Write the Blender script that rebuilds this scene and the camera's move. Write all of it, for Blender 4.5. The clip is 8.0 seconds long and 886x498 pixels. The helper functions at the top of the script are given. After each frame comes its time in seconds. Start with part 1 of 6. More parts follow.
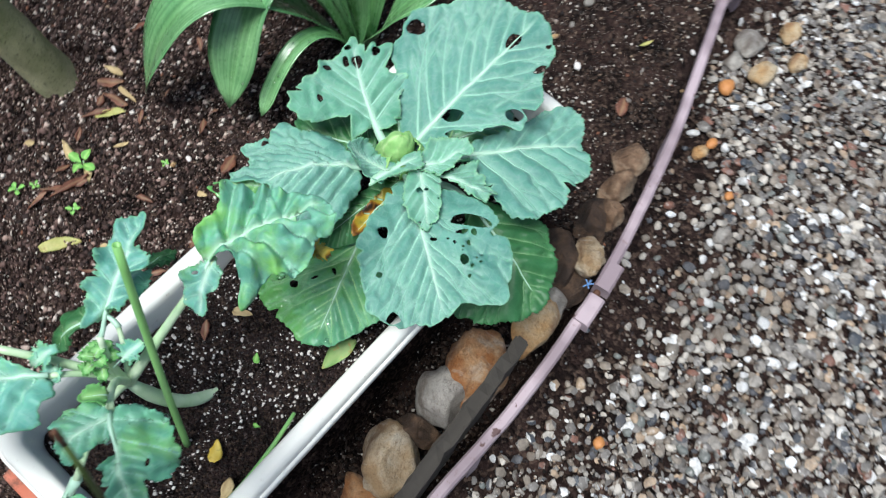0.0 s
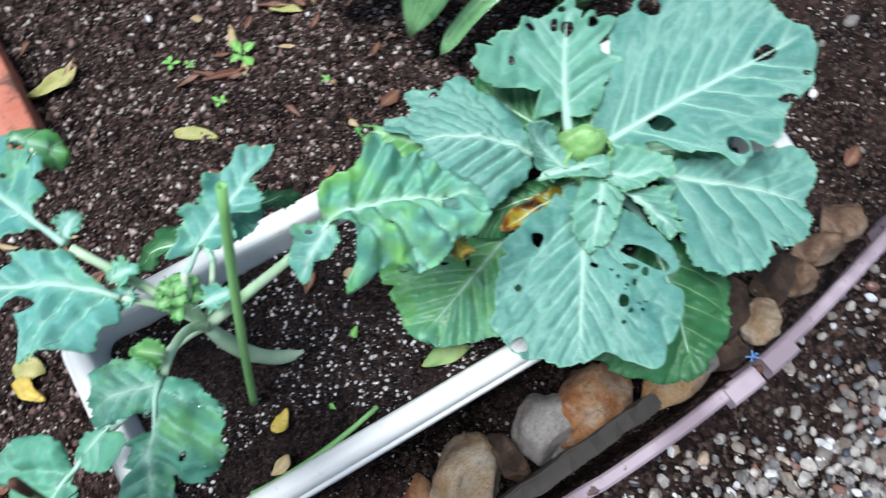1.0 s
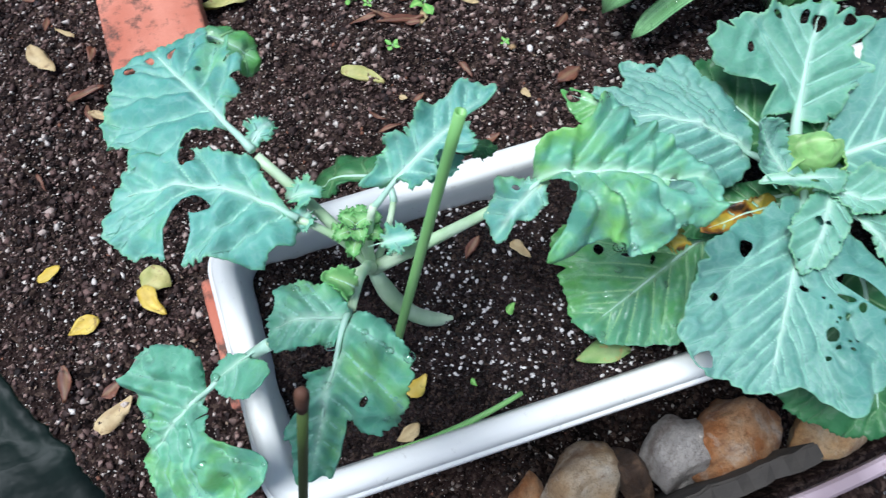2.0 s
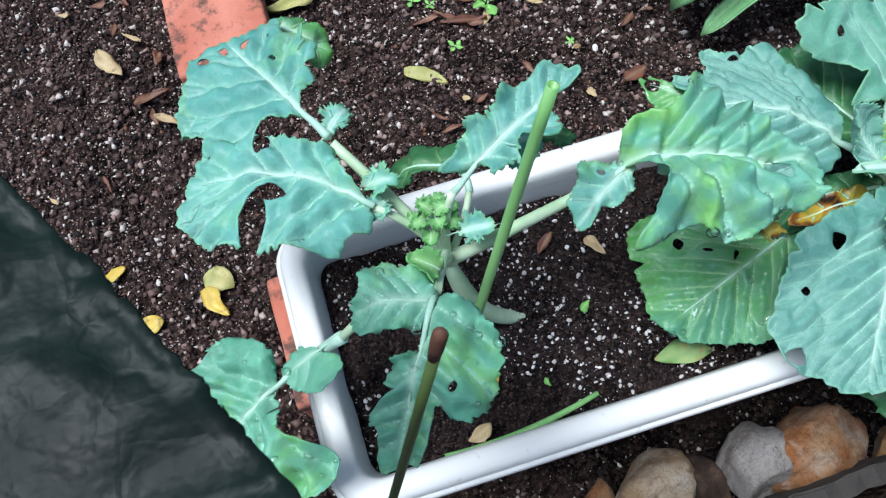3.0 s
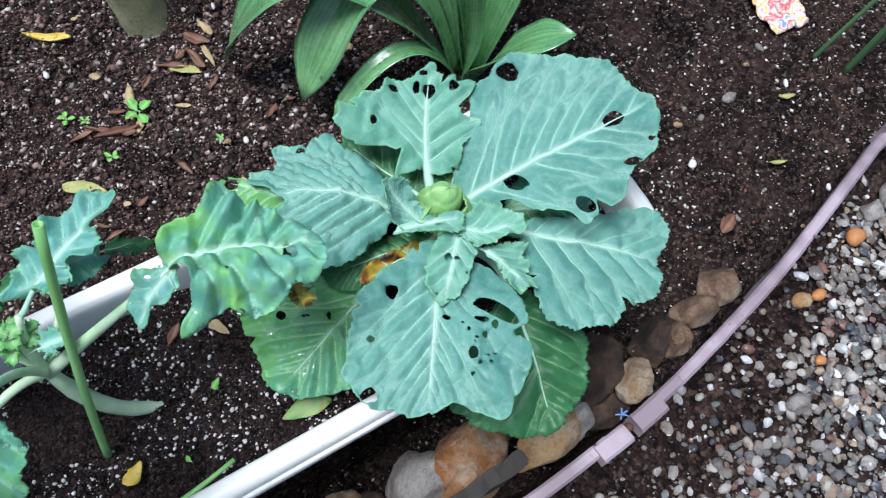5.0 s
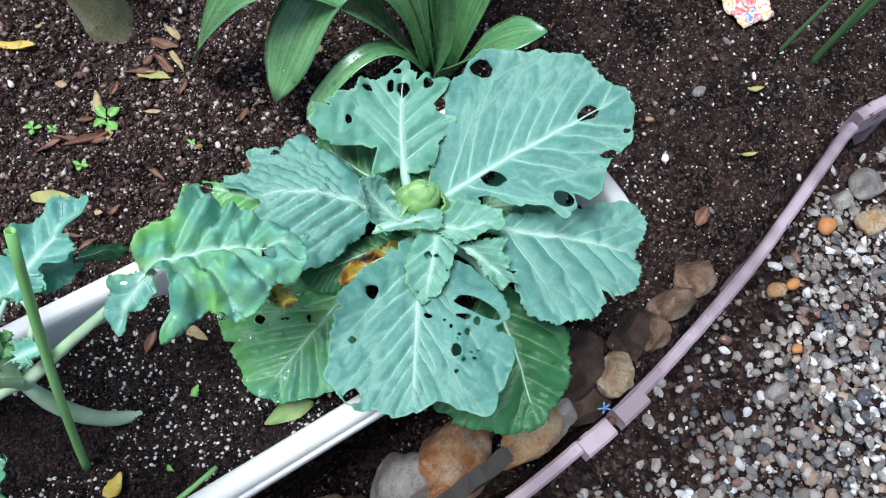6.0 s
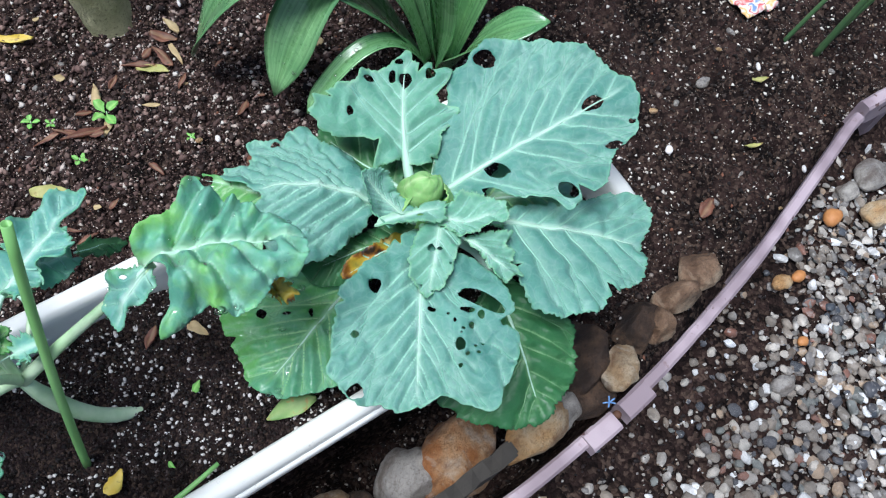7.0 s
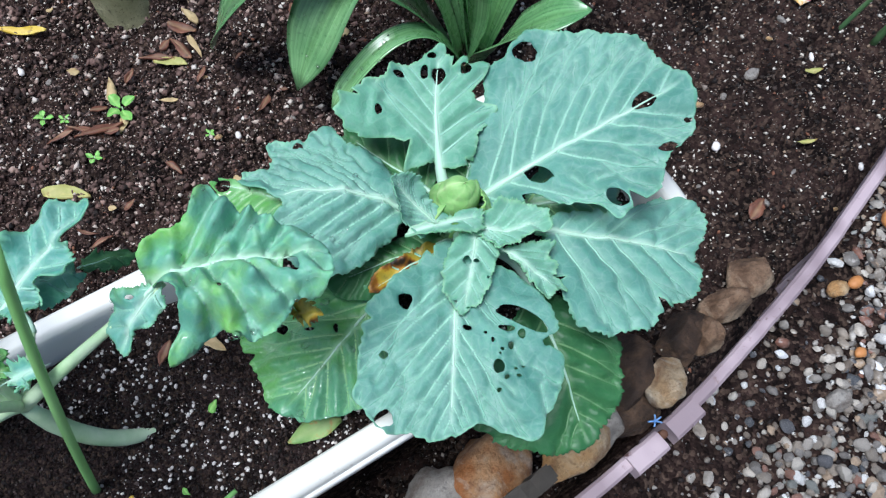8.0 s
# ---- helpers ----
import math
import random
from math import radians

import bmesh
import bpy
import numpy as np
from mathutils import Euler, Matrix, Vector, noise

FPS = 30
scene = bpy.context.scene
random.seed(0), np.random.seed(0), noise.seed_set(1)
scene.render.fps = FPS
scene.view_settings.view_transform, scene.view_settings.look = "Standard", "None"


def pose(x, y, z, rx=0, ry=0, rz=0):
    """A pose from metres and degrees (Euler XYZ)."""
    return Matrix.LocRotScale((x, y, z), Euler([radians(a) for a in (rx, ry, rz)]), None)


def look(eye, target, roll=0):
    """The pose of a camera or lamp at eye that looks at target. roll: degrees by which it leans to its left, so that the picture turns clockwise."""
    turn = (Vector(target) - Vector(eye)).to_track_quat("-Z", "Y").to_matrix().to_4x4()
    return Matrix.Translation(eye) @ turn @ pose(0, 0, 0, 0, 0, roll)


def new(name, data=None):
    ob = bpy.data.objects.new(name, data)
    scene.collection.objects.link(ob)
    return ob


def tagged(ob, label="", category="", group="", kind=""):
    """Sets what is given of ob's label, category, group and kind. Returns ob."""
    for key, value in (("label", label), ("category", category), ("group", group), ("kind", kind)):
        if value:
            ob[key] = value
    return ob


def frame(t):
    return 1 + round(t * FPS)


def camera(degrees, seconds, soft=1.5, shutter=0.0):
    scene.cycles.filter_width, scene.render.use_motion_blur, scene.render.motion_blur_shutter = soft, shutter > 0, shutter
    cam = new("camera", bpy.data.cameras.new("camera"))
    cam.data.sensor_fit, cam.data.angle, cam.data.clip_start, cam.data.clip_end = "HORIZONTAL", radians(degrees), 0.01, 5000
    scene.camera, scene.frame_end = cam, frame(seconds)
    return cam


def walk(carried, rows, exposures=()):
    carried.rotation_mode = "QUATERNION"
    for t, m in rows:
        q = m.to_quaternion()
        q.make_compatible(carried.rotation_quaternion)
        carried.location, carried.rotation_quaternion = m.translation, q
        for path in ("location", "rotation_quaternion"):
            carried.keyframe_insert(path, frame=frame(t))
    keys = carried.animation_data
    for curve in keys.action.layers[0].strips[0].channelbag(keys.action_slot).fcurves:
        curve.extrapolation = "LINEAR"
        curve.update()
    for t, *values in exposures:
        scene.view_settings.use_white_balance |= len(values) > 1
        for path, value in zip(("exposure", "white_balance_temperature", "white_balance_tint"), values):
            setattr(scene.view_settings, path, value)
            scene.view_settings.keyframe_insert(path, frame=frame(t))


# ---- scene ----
from mathutils.geometry import delaunay_2d_cdt

cam = camera(56.3, 8.0, soft=1.2, shutter=0.4)
PATH = [
    (0, (-0.19, -0.237, 0.918), (0.501, 0.166, -0.915), 11.0),
    (0.5, (-0.119, -0.206, 0.847), (0.392, 0.249, -1.033), 8.9),
    (1, (-0.142, -0.169, 0.822), (0.241, 0.345, -1.073), 6.4),
    (1.5, (-0.183, -0.152, 0.79), (0.103, 0.398, -1.112), 5.2),
    (2, (-0.205, -0.139, 0.767), (0.005, 0.438, -1.136), 1.9),
    (2.2, (-0.21, -0.138, 0.76), (-0.028, 0.454, -1.142), -0.3),
    (3.3, (-0.229, -0.149, 0.748), (-0.111, 0.51, -1.137), -7.5),
    (3.5, (-0.222, -0.153, 0.752), (-0.093, 0.504, -1.133), -7.1),
    (4, (-0.19, -0.166, 0.773), (0.041, 0.488, -1.103), -1.3),
    (4.5, (-0.129, -0.199, 0.814), (0.309, 0.434, -1.032), 9.3),
    (5, (-0.093, -0.219, 0.833), (0.471, 0.376, -0.991), 13.6),
    (6.5, (-0.1, -0.219, 0.824), (0.525, 0.343, -0.991), 16.0),
    (7, (-0.098, -0.217, 0.82), (0.518, 0.342, -0.998), 15.6),
    (7.5, (-0.095, -0.207, 0.811), (0.497, 0.362, -1.012), 14.2),
    (8, (-0.082, -0.186, 0.779), (0.473, 0.383, -1.057), 12.6),
]
walk(cam, [(t, look(eye, target, roll)) for t, eye, target, roll in PATH], exposures=[(0.0, 0.08, 6150, 6), (1.5, 0.04, 5700, 9.5), (5.0, 0.0, 5700, 9.5), (6.5, 0.0, 5800, 9), (8.0, 0.0, 5800, 9)])

# ---- world and light ----
scene.view_settings.exposure = 0.0
world = bpy.data.worlds.new("overcast_sky")
scene.world = world
world.use_nodes = True
wn = world.node_tree
sky = wn.nodes.new("ShaderNodeTexSky")
sky.sky_type = "NISHITA"
sky.sun_disc = False
sky.sun_elevation, sky.sun_rotation = radians(74), radians(280)
sky.air_density, sky.dust_density = 1.0, 3.0
wn.links.new(sky.outputs[0], wn.nodes["Background"].inputs[0])
wn.nodes["Background"].inputs[1].default_value = 0.096

sun = new("sun", bpy.data.lights.new("sun", "SUN"))
sun.data.energy, sun.data.angle, sun.data.color = 3.9, radians(24), (1.0, 0.985, 0.965)
SUN_AZ, SUN_EL = radians(280), radians(74)
sun.matrix_world = look((math.sin(SUN_AZ) * math.cos(SUN_EL) * 5, math.cos(SUN_AZ) * math.cos(SUN_EL) * 5, math.sin(SUN_EL) * 5), (0, 0, 0))


# ---- materials ----
def lin(r, g, b):
    return tuple((c / 255 / 12.92) if c <= 10 else ((c / 255 + 0.055) / 1.055) ** 2.4 for c in (r, g, b)) + (1.0,)


class Mat:
    """A node material with a few short-hands."""

    def __init__(self, name, rough=0.6, metal=0.0, spec=0.5):
        self.m = bpy.data.materials.new(name)
        self.m.use_nodes = True
        self.t = self.m.node_tree
        self.b = self.t.nodes["Principled BSDF"]
        self.b.inputs["Roughness"].default_value = rough
        self.b.inputs["Metallic"].default_value = metal
        self.b.inputs["Specular IOR Level"].default_value = spec
        self.co = self.t.nodes.new("ShaderNodeTexCoord").outputs["Object"]

    def node(self, kind, **values):
        n = self.t.nodes.new(kind)
        for k, v in values.items():
            n.inputs[k].default_value = v
        return n

    def link(self, a, b):
        self.t.links.new(a, b)

    def noise(self, scale, detail=4.0, rough=0.55, stretch=None):
        n = self.node("ShaderNodeTexNoise", Scale=scale, Detail=detail, Roughness=rough)
        if stretch:
            mp = self.node("ShaderNodeMapping")
            mp.inputs["Scale"].default_value = stretch
            self.link(self.co, mp.inputs[0])
            self.link(mp.outputs[0], n.inputs["Vector"])
        else:
            self.link(self.co, n.inputs["Vector"])
        return n.outputs["Fac"]

    def cells(self, scale, feature="DISTANCE_TO_EDGE"):
        n = self.node("ShaderNodeTexVoronoi", Scale=scale)
        n.feature = feature
        self.link(self.co, n.inputs["Vector"])
        return n.outputs[0]

    def ramp(self, fac, stops, constant=False):
        n = self.t.nodes.new("ShaderNodeValToRGB")
        if constant:
            n.color_ramp.interpolation = "CONSTANT"
        e = n.color_ramp.elements
        while len(e) < len(stops):
            e.new(0.5)
        for el, (p, c) in zip(e, stops):
            el.position, el.color = p, c if len(c) == 4 else (*c, 1)
        self.link(fac, n.inputs[0])
        return n.outputs[0]

    def mix(self, fac, a, b, mode="MIX"):
        n = self.t.nodes.new("ShaderNodeMix")
        n.data_type, n.blend_type = "RGBA", mode
        for sock, val in ((n.inputs[0], fac), (n.inputs[6], a), (n.inputs[7], b)):
            if isinstance(val, bpy.types.NodeSocket):
                self.link(val, sock)
            else:
                sock.default_value = val
        return n.outputs[2]

    def math(self, op, a, b=0.0, clamp=False):
        n = self.t.nodes.new("ShaderNodeMath")
        n.operation, n.use_clamp = op, clamp
        for sock, val in ((n.inputs[0], a), (n.inputs[1], b)):
            if isinstance(val, bpy.types.NodeSocket):
                self.link(val, sock)
            else:
                sock.default_value = val
        return n.outputs[0]

    def attr(self, name):
        n = self.t.nodes.new("ShaderNodeAttribute")
        n.attribute_name = name
        return n.outputs["Fac"]

    def rand(self, island):
        if island:
            return self.t.nodes.new("ShaderNodeNewGeometry").outputs["Random Per Island"]
        return self.t.nodes.new("ShaderNodeObjectInfo").outputs["Random"]

    def colour(self, c):
        if isinstance(c, bpy.types.NodeSocket):
            self.link(c, self.b.inputs["Base Color"])
        else:
            self.b.inputs["Base Color"].default_value = c
        return self

    def rough(self, fac, lo, hi):
        n = self.node("ShaderNodeMapRange")
        n.inputs["To Min"].default_value, n.inputs["To Max"].default_value = lo, hi
        self.link(fac, n.inputs[0])
        self.link(n.outputs[0], self.b.inputs["Roughness"])
        return self

    def bump(self, fac, strength=0.3, dist=0.002):
        n = self.node("ShaderNodeBump", Strength=strength, Distance=dist)
        old = self.b.inputs["Normal"].links
        if old:
            self.link(old[0].from_socket, n.inputs["Normal"])
        self.link(fac, n.inputs["Height"])
        self.link(n.outputs[0], self.b.inputs["Normal"])
        return self


def leaf_material(name, dark, light, vein, patch=None, rough=0.52, vein_mix=0.62, tint_edge=None, glow=0.2, halo=None, wet=0.0, patch_size=26, patch_at=0.52):
    """A leaf with soft puckers, a waxy bloom in broad clouds, pale haloes along its veins and, where it is wet, a film of water."""
    k = Mat(name, rough)
    big, fine, wob = k.noise(14, 3), k.noise(120, 5), k.noise(75, 2)
    halo = halo or tuple(0.45 * a + 0.55 * b for a, b in zip(light, vein))
    c = k.mix(k.ramp(big, [(0.32, (0, 0, 0)), (0.68, (1, 1, 1))]), dark, light)
    c = k.mix(k.math("MULTIPLY", fine, 0.25), c, light)
    if patch:
        c = k.mix(k.ramp(k.noise(patch_size, 4), [(patch_at, (0, 0, 0)), (patch_at + 0.14, (0.85, 0.85, 0.85))]), c, patch)
    warp = k.node("ShaderNodeVectorMath")
    warp.operation = "ADD"
    stir = k.node("ShaderNodeTexNoise", Scale=55.0, Detail=2.0)
    k.link(k.co, stir.inputs["Vector"])
    less = k.node("ShaderNodeVectorMath")
    less.operation = "SCALE"
    less.inputs["Scale"].default_value = 0.016
    k.link(stir.outputs["Color"], less.inputs[0])
    k.link(k.co, warp.inputs[0])
    k.link(less.outputs[0], warp.inputs[1])
    nets = []
    for size, width in ((95.0, 0.10), (260.0, 0.12)):
        vor = k.node("ShaderNodeTexVoronoi", Scale=size)
        vor.feature = "DISTANCE_TO_EDGE"
        k.link(warp.outputs[0], vor.inputs["Vector"])
        nets.append(k.ramp(vor.outputs["Distance"], [(0.0, (1, 1, 1)), (width, (0, 0, 0))]))
    net = k.math("ADD", k.math("MULTIPLY", nets[0], 0.12), k.math("MULTIPLY", nets[1], 0.06))
    near = k.attr("halo")
    c = k.mix(k.math("MULTIPLY", near, k.math("ADD", 0.28, k.math("MULTIPLY", wob, 0.50))), c, halo)
    c = k.mix(k.math("MULTIPLY", net, vein_mix, True), c, vein)
    c = k.mix(k.math("MULTIPLY", k.attr("vein"), 0.8, True), c, vein)
    if tint_edge:
        c = k.mix(k.attr("rim"), c, tint_edge)
    k.colour(c)
    k.rough(fine, rough - 0.1, rough + 0.14)
    k.bump(k.noise(64, 3, 0.5), 0.38, 0.0045).bump(k.noise(130, 3, 0.6), 0.25, 0.0018).bump(nets[0], 0.10, 0.0010).bump(fine, 0.10, 0.0006)
    k.b.inputs["Specular IOR Level"].default_value = 0.32
    k.b.inputs["Subsurface Weight"].default_value = glow
    k.b.inputs["Subsurface Radius"].default_value = (0.4, 1.0, 0.5)
    k.b.inputs["Subsurface Scale"].default_value = 0.002
    if wet:
        film = k.ramp(k.noise(38, 4, 0.6), [(0.54, (0, 0, 0)), (0.60, (wet, wet, wet))])
        k.link(film, k.b.inputs["Coat Weight"])
        k.b.inputs["Coat Roughness"].default_value = 0.05
    return k.m


PALE = lin(190, 220, 200)
M_CABBAGE = leaf_material("cabbage_leaf_glaucous", lin(71, 126, 114), lin(107, 161, 144), PALE, tint_edge=lin(150, 208, 160))
M_CABBAGE_YOUNG = leaf_material("cabbage_leaf_young", lin(86, 144, 121), lin(118, 174, 146), PALE, tint_edge=lin(164, 212, 150))
M_HEART = leaf_material("cabbage_heart_leaf", lin(126, 178, 100), lin(160, 206, 128), lin(196, 222, 160), vein_mix=0.6)
M_OLD = leaf_material("cabbage_leaf_old", lin(64, 122, 90), lin(100, 160, 122), lin(168, 210, 164), lin(92, 156, 62), rough=0.30, wet=1.0, patch_size=20, patch_at=0.46)
# dark greens: the shade beneath upper leaves is put into the colour
M_SHADED_LEAF = leaf_material("leaf_shade_in_colour", lin(38, 86, 50), lin(62, 118, 72), lin(108, 152, 100), rough=0.42, vein_mix=0.55)
M_KALE = leaf_material("broccoli_leaf", lin(78, 142, 132), lin(112, 176, 158), PALE, lin(116, 178, 124), rough=0.45, tint_edge=lin(146, 198, 124), patch_at=0.55)
M_SPROUT = leaf_material("broccoli_sprout", lin(82, 146, 80), lin(114, 174, 100), lin(160, 200, 136), rough=0.4)
M_KALE_GREEN = leaf_material("broccoli_leaf_green", lin(82, 146, 120), lin(116, 180, 148), lin(180, 216, 190), lin(116, 178, 98), rough=0.46)
M_KALE_LIGHT = leaf_material("broccoli_leaf_wet", lin(82, 146, 126), lin(118, 180, 152), lin(184, 216, 190), lin(124, 184, 86), rough=0.44, wet=0.5, patch_size=24, patch_at=0.47)
# near-black greens hold the shade that this broad leaf hangs in
M_SHADE = leaf_material("broad_leaf_shade_in_colour", lin(4, 8, 7), lin(13, 27, 22), lin(24, 40, 32), lin(4, 6, 6), rough=0.46, vein_mix=0.4, glow=0.0, patch_size=9, patch_at=0.48, halo=lin(30, 46, 39))
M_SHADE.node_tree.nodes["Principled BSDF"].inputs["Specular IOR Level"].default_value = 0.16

def vein_material(name, pale, soft):
    k = Mat(name, 0.42)
    k.colour(k.mix(k.math("ADD", k.attr("fade"), k.math("MULTIPLY", k.noise(60), 0.2), True), pale, soft))
    return k.m


M_VEIN = vein_material("leaf_vein", lin(158, 204, 182), lin(96, 156, 136))
M_VEIN_GREEN = vein_material("leaf_vein_green", lin(156, 198, 140), lin(96, 156, 104))
# veins darkened to match the leaves whose colour carries shade
M_VEIN_SHADED = vein_material("leaf_vein_shade_in_colour", lin(116, 156, 108), lin(62, 112, 70))
VEIN_OF = {M_OLD: M_VEIN_GREEN, M_SHADED_LEAF: M_VEIN_SHADED}
k = Mat("pale_rib", 0.42)
k.colour(k.mix(k.noise(60), lin(164, 206, 180), lin(196, 226, 206))).bump(k.noise(300, 3, stretch=(1, 1, 6)), 0.15, 0.0006)
M_RIB = k.m
k = Mat("green_stem", 0.42)
k.colour(k.mix(k.ramp(k.noise(40), [(0.35, (0, 0, 0)), (0.65, (1, 1, 1))]), lin(176, 210, 162), lin(212, 232, 198))).bump(k.noise(260, 4), 0.2, 0.0006)
M_STEM = k.m
k = Mat("onion_stalk", 0.35)
k.colour(k.mix(k.noise(30, stretch=(1, 1, 0.15)), lin(112, 172, 94), lin(156, 208, 128))).bump(k.noise(500, 3, stretch=(1, 1, 0.1)), 0.15, 0.0005)
M_STALK = k.m
k = Mat("scallion_leaf", 0.45)
k.colour(k.mix(k.noise(30, stretch=(1, 1, 0.15)), lin(58, 98, 66), lin(104, 136, 84))).bump(k.noise(500, 3, stretch=(1, 1, 0.1)), 0.2, 0.0005)
M_SCALLION = k.m
k = Mat("dry_twig", 0.75)
k.colour(k.mix(k.noise(50, 5), lin(58, 42, 32), lin(112, 74, 54))).bump(k.noise(300, 5), 0.5, 0.001)
M_TWIG = k.m
k = Mat("olive_stalk", 0.5)
k.colour(k.mix(k.noise(45, 5, stretch=(1, 1, 0.3)), lin(58, 78, 40), lin(92, 112, 58))).bump(k.noise(400, 4), 0.25, 0.0006)
M_OLIVE = k.m
k = Mat("yellowed_leaf", 0.5)
k.colour(k.ramp(k.noise(55, 4), [(0.34, lin(34, 22, 14)), (0.44, lin(140, 92, 30)), (0.52, lin(182, 156, 48)), (0.62, lin(160, 150, 58)), (0.70, lin(92, 66, 30))])).bump(k.noise(200, 5), 0.4, 0.001)
M_YELLOWED = k.m


def soil_material(name, dark, light, scale=1.0):
    """Crumbly soil: every clod has a tone of its own and stands out from its neighbours."""
    k = Mat(name, 0.95, spec=0.08)
    tones = []
    for size in (95 * scale, 230 * scale):
        vo = k.node("ShaderNodeTexVoronoi", Scale=size, Randomness=1.0)
        k.link(k.co, vo.inputs["Vector"])
        sp = k.node("ShaderNodeSeparateColor")
        k.link(vo.outputs["Color"], sp.inputs[0])
        tones.append((sp.outputs[0], vo.outputs["Distance"]))
    c = k.mix(k.ramp(k.noise(16 * scale, 5), [(0.35, (0, 0, 0)), (0.7, (1, 1, 1))]), dark, light)
    c = k.mix(k.ramp(tones[0][0], [(0.0, (0.85, 0.85, 0.85)), (0.55, (0, 0, 0))]), c, lin(16, 13, 12))
    c = k.mix(k.ramp(tones[1][0], [(0.6, (0, 0, 0)), (1.0, (0.7, 0.7, 0.7))]), c, lin(96, 80, 70))
    c = k.mix(k.ramp(k.noise(420 * scale, 3), [(0.66, (0, 0, 0)), (0.74, (0.5, 0.5, 0.5))]), c, lin(140, 122, 106))
    k.colour(c)
    k.rough(k.noise(60 * scale), 0.65, 1.0)
    k.bump(k.math("MULTIPLY", tones[0][1], -1.0), 0.8, 0.006).bump(k.math("MULTIPLY", tones[1][1], -1.0), 0.8, 0.004).bump(k.noise(600 * scale, 5, 0.7), 0.6, 0.0016)
    return k.m


M_SOIL = soil_material("garden_soil", lin(20, 15, 14), lin(64, 49, 45))
M_POTTING = soil_material("potting_soil", lin(26, 21, 21), lin(62, 50, 49), 2.1)
k = Mat("soil_crumb", 0.6, spec=0.35)
k.colour(k.ramp(k.rand(True), [(0.0, lin(20, 16, 15)), (0.3, lin(50, 41, 37)), (0.5, lin(30, 25, 23)), (0.75, lin(66, 55, 50)), (0.93, lin(98, 84, 75)), (1.0, lin(170, 156, 144))])).bump(k.noise(420, 5, 0.7), 1.0, 0.002)
M_CRUMB = k.m
k = Mat("wet_soil_crumb", 0.5, spec=0.4)
k.colour(k.ramp(k.rand(True), [(0.0, lin(12, 10, 10)), (0.4, lin(48, 38, 37)), (0.6, lin(22, 18, 17)), (0.85, lin(66, 54, 52)), (1.0, lin(104, 90, 86))])).bump(k.noise(420, 5, 0.7), 1.0, 0.002)
M_CRUMB_WET = k.m
k = Mat("dry_soil_crumb", 0.62, spec=0.35)
k.colour(k.ramp(k.rand(True), [(0.0, lin(13, 10, 10)), (0.22, lin(96, 74, 68)), (0.38, lin(24, 18, 17)), (0.58, lin(128, 102, 94)), (0.72, lin(36, 28, 26)), (0.87, lin(166, 138, 126)), (0.965, lin(216, 202, 190)), (1.0, lin(236, 228, 218))])).bump(k.noise(420, 5, 0.7), 1.0, 0.002)
M_CRUMB_DRY = k.m
k = Mat("grit", 0.8)
k.colour(k.ramp(k.rand(True), [(0.0, lin(206, 198, 186)), (0.35, lin(150, 130, 110)), (0.5, lin(124, 82, 62)), (0.62, lin(226, 220, 210)), (0.92, lin(122, 112, 104))], True)).bump(k.noise(400, 3), 0.3, 0.0006)
M_GRIT = k.m
k = Mat("perlite", 0.85)
k.colour(k.ramp(k.rand(True), [(0.0, lin(222, 218, 214)), (0.5, lin(186, 178, 172)), (1.0, lin(236, 232, 228))])).bump(k.noise(700, 3), 0.5, 0.0006)
M_PERLITE = k.m


def pebble_material(name, island):
    """Each stone has its own tone; broad veins and a little dirt lie over it."""
    k = Mat(name, 0.6)
    tone = k.ramp(k.rand(island), [(0.0, lin(158, 152, 144)), (0.10, lin(122, 118, 114)), (0.20, lin(182, 176, 166)), (0.28, lin(128, 120, 110)), (0.37, lin(74, 76, 82)), (0.44, lin(226, 226, 224)), (0.51, lin(140, 130, 118)), (0.60, lin(112, 108, 103)), (0.68, lin(198, 190, 178)), (0.74, lin(116, 104, 92)), (0.83, lin(64, 70, 78)), (0.87, lin(168, 146, 122)), (0.92, lin(112, 116, 112)), (0.96, lin(126, 88, 74)), (0.985, lin(236, 238, 240))], True)
    c = k.mix(k.ramp(k.noise(95, 4, 0.6), [(0.42, (0, 0, 0)), (0.68, (0.55, 0.55, 0.55))]), tone, lin(70, 64, 58))
    c = k.mix(k.ramp(k.noise(150, 3), [(0.56, (0, 0, 0)), (0.70, (0.45, 0.45, 0.45))]), c, lin(206, 202, 196))
    c = k.mix(k.ramp(k.noise(420, 4, 0.7), [(0.52, (0, 0, 0)), (0.70, (0.35, 0.35, 0.35))]), c, lin(52, 46, 42))
    k.colour(c)
    k.rough(k.noise(90), 0.42, 0.8)
    k.bump(k.noise(130, 5), 0.45, 0.0020).bump(k.noise(420, 4), 0.3, 0.0008)
    return k.m


M_PEBBLE = pebble_material("pebble", False)
M_PEBBLES = pebble_material("pebble_bed", True)


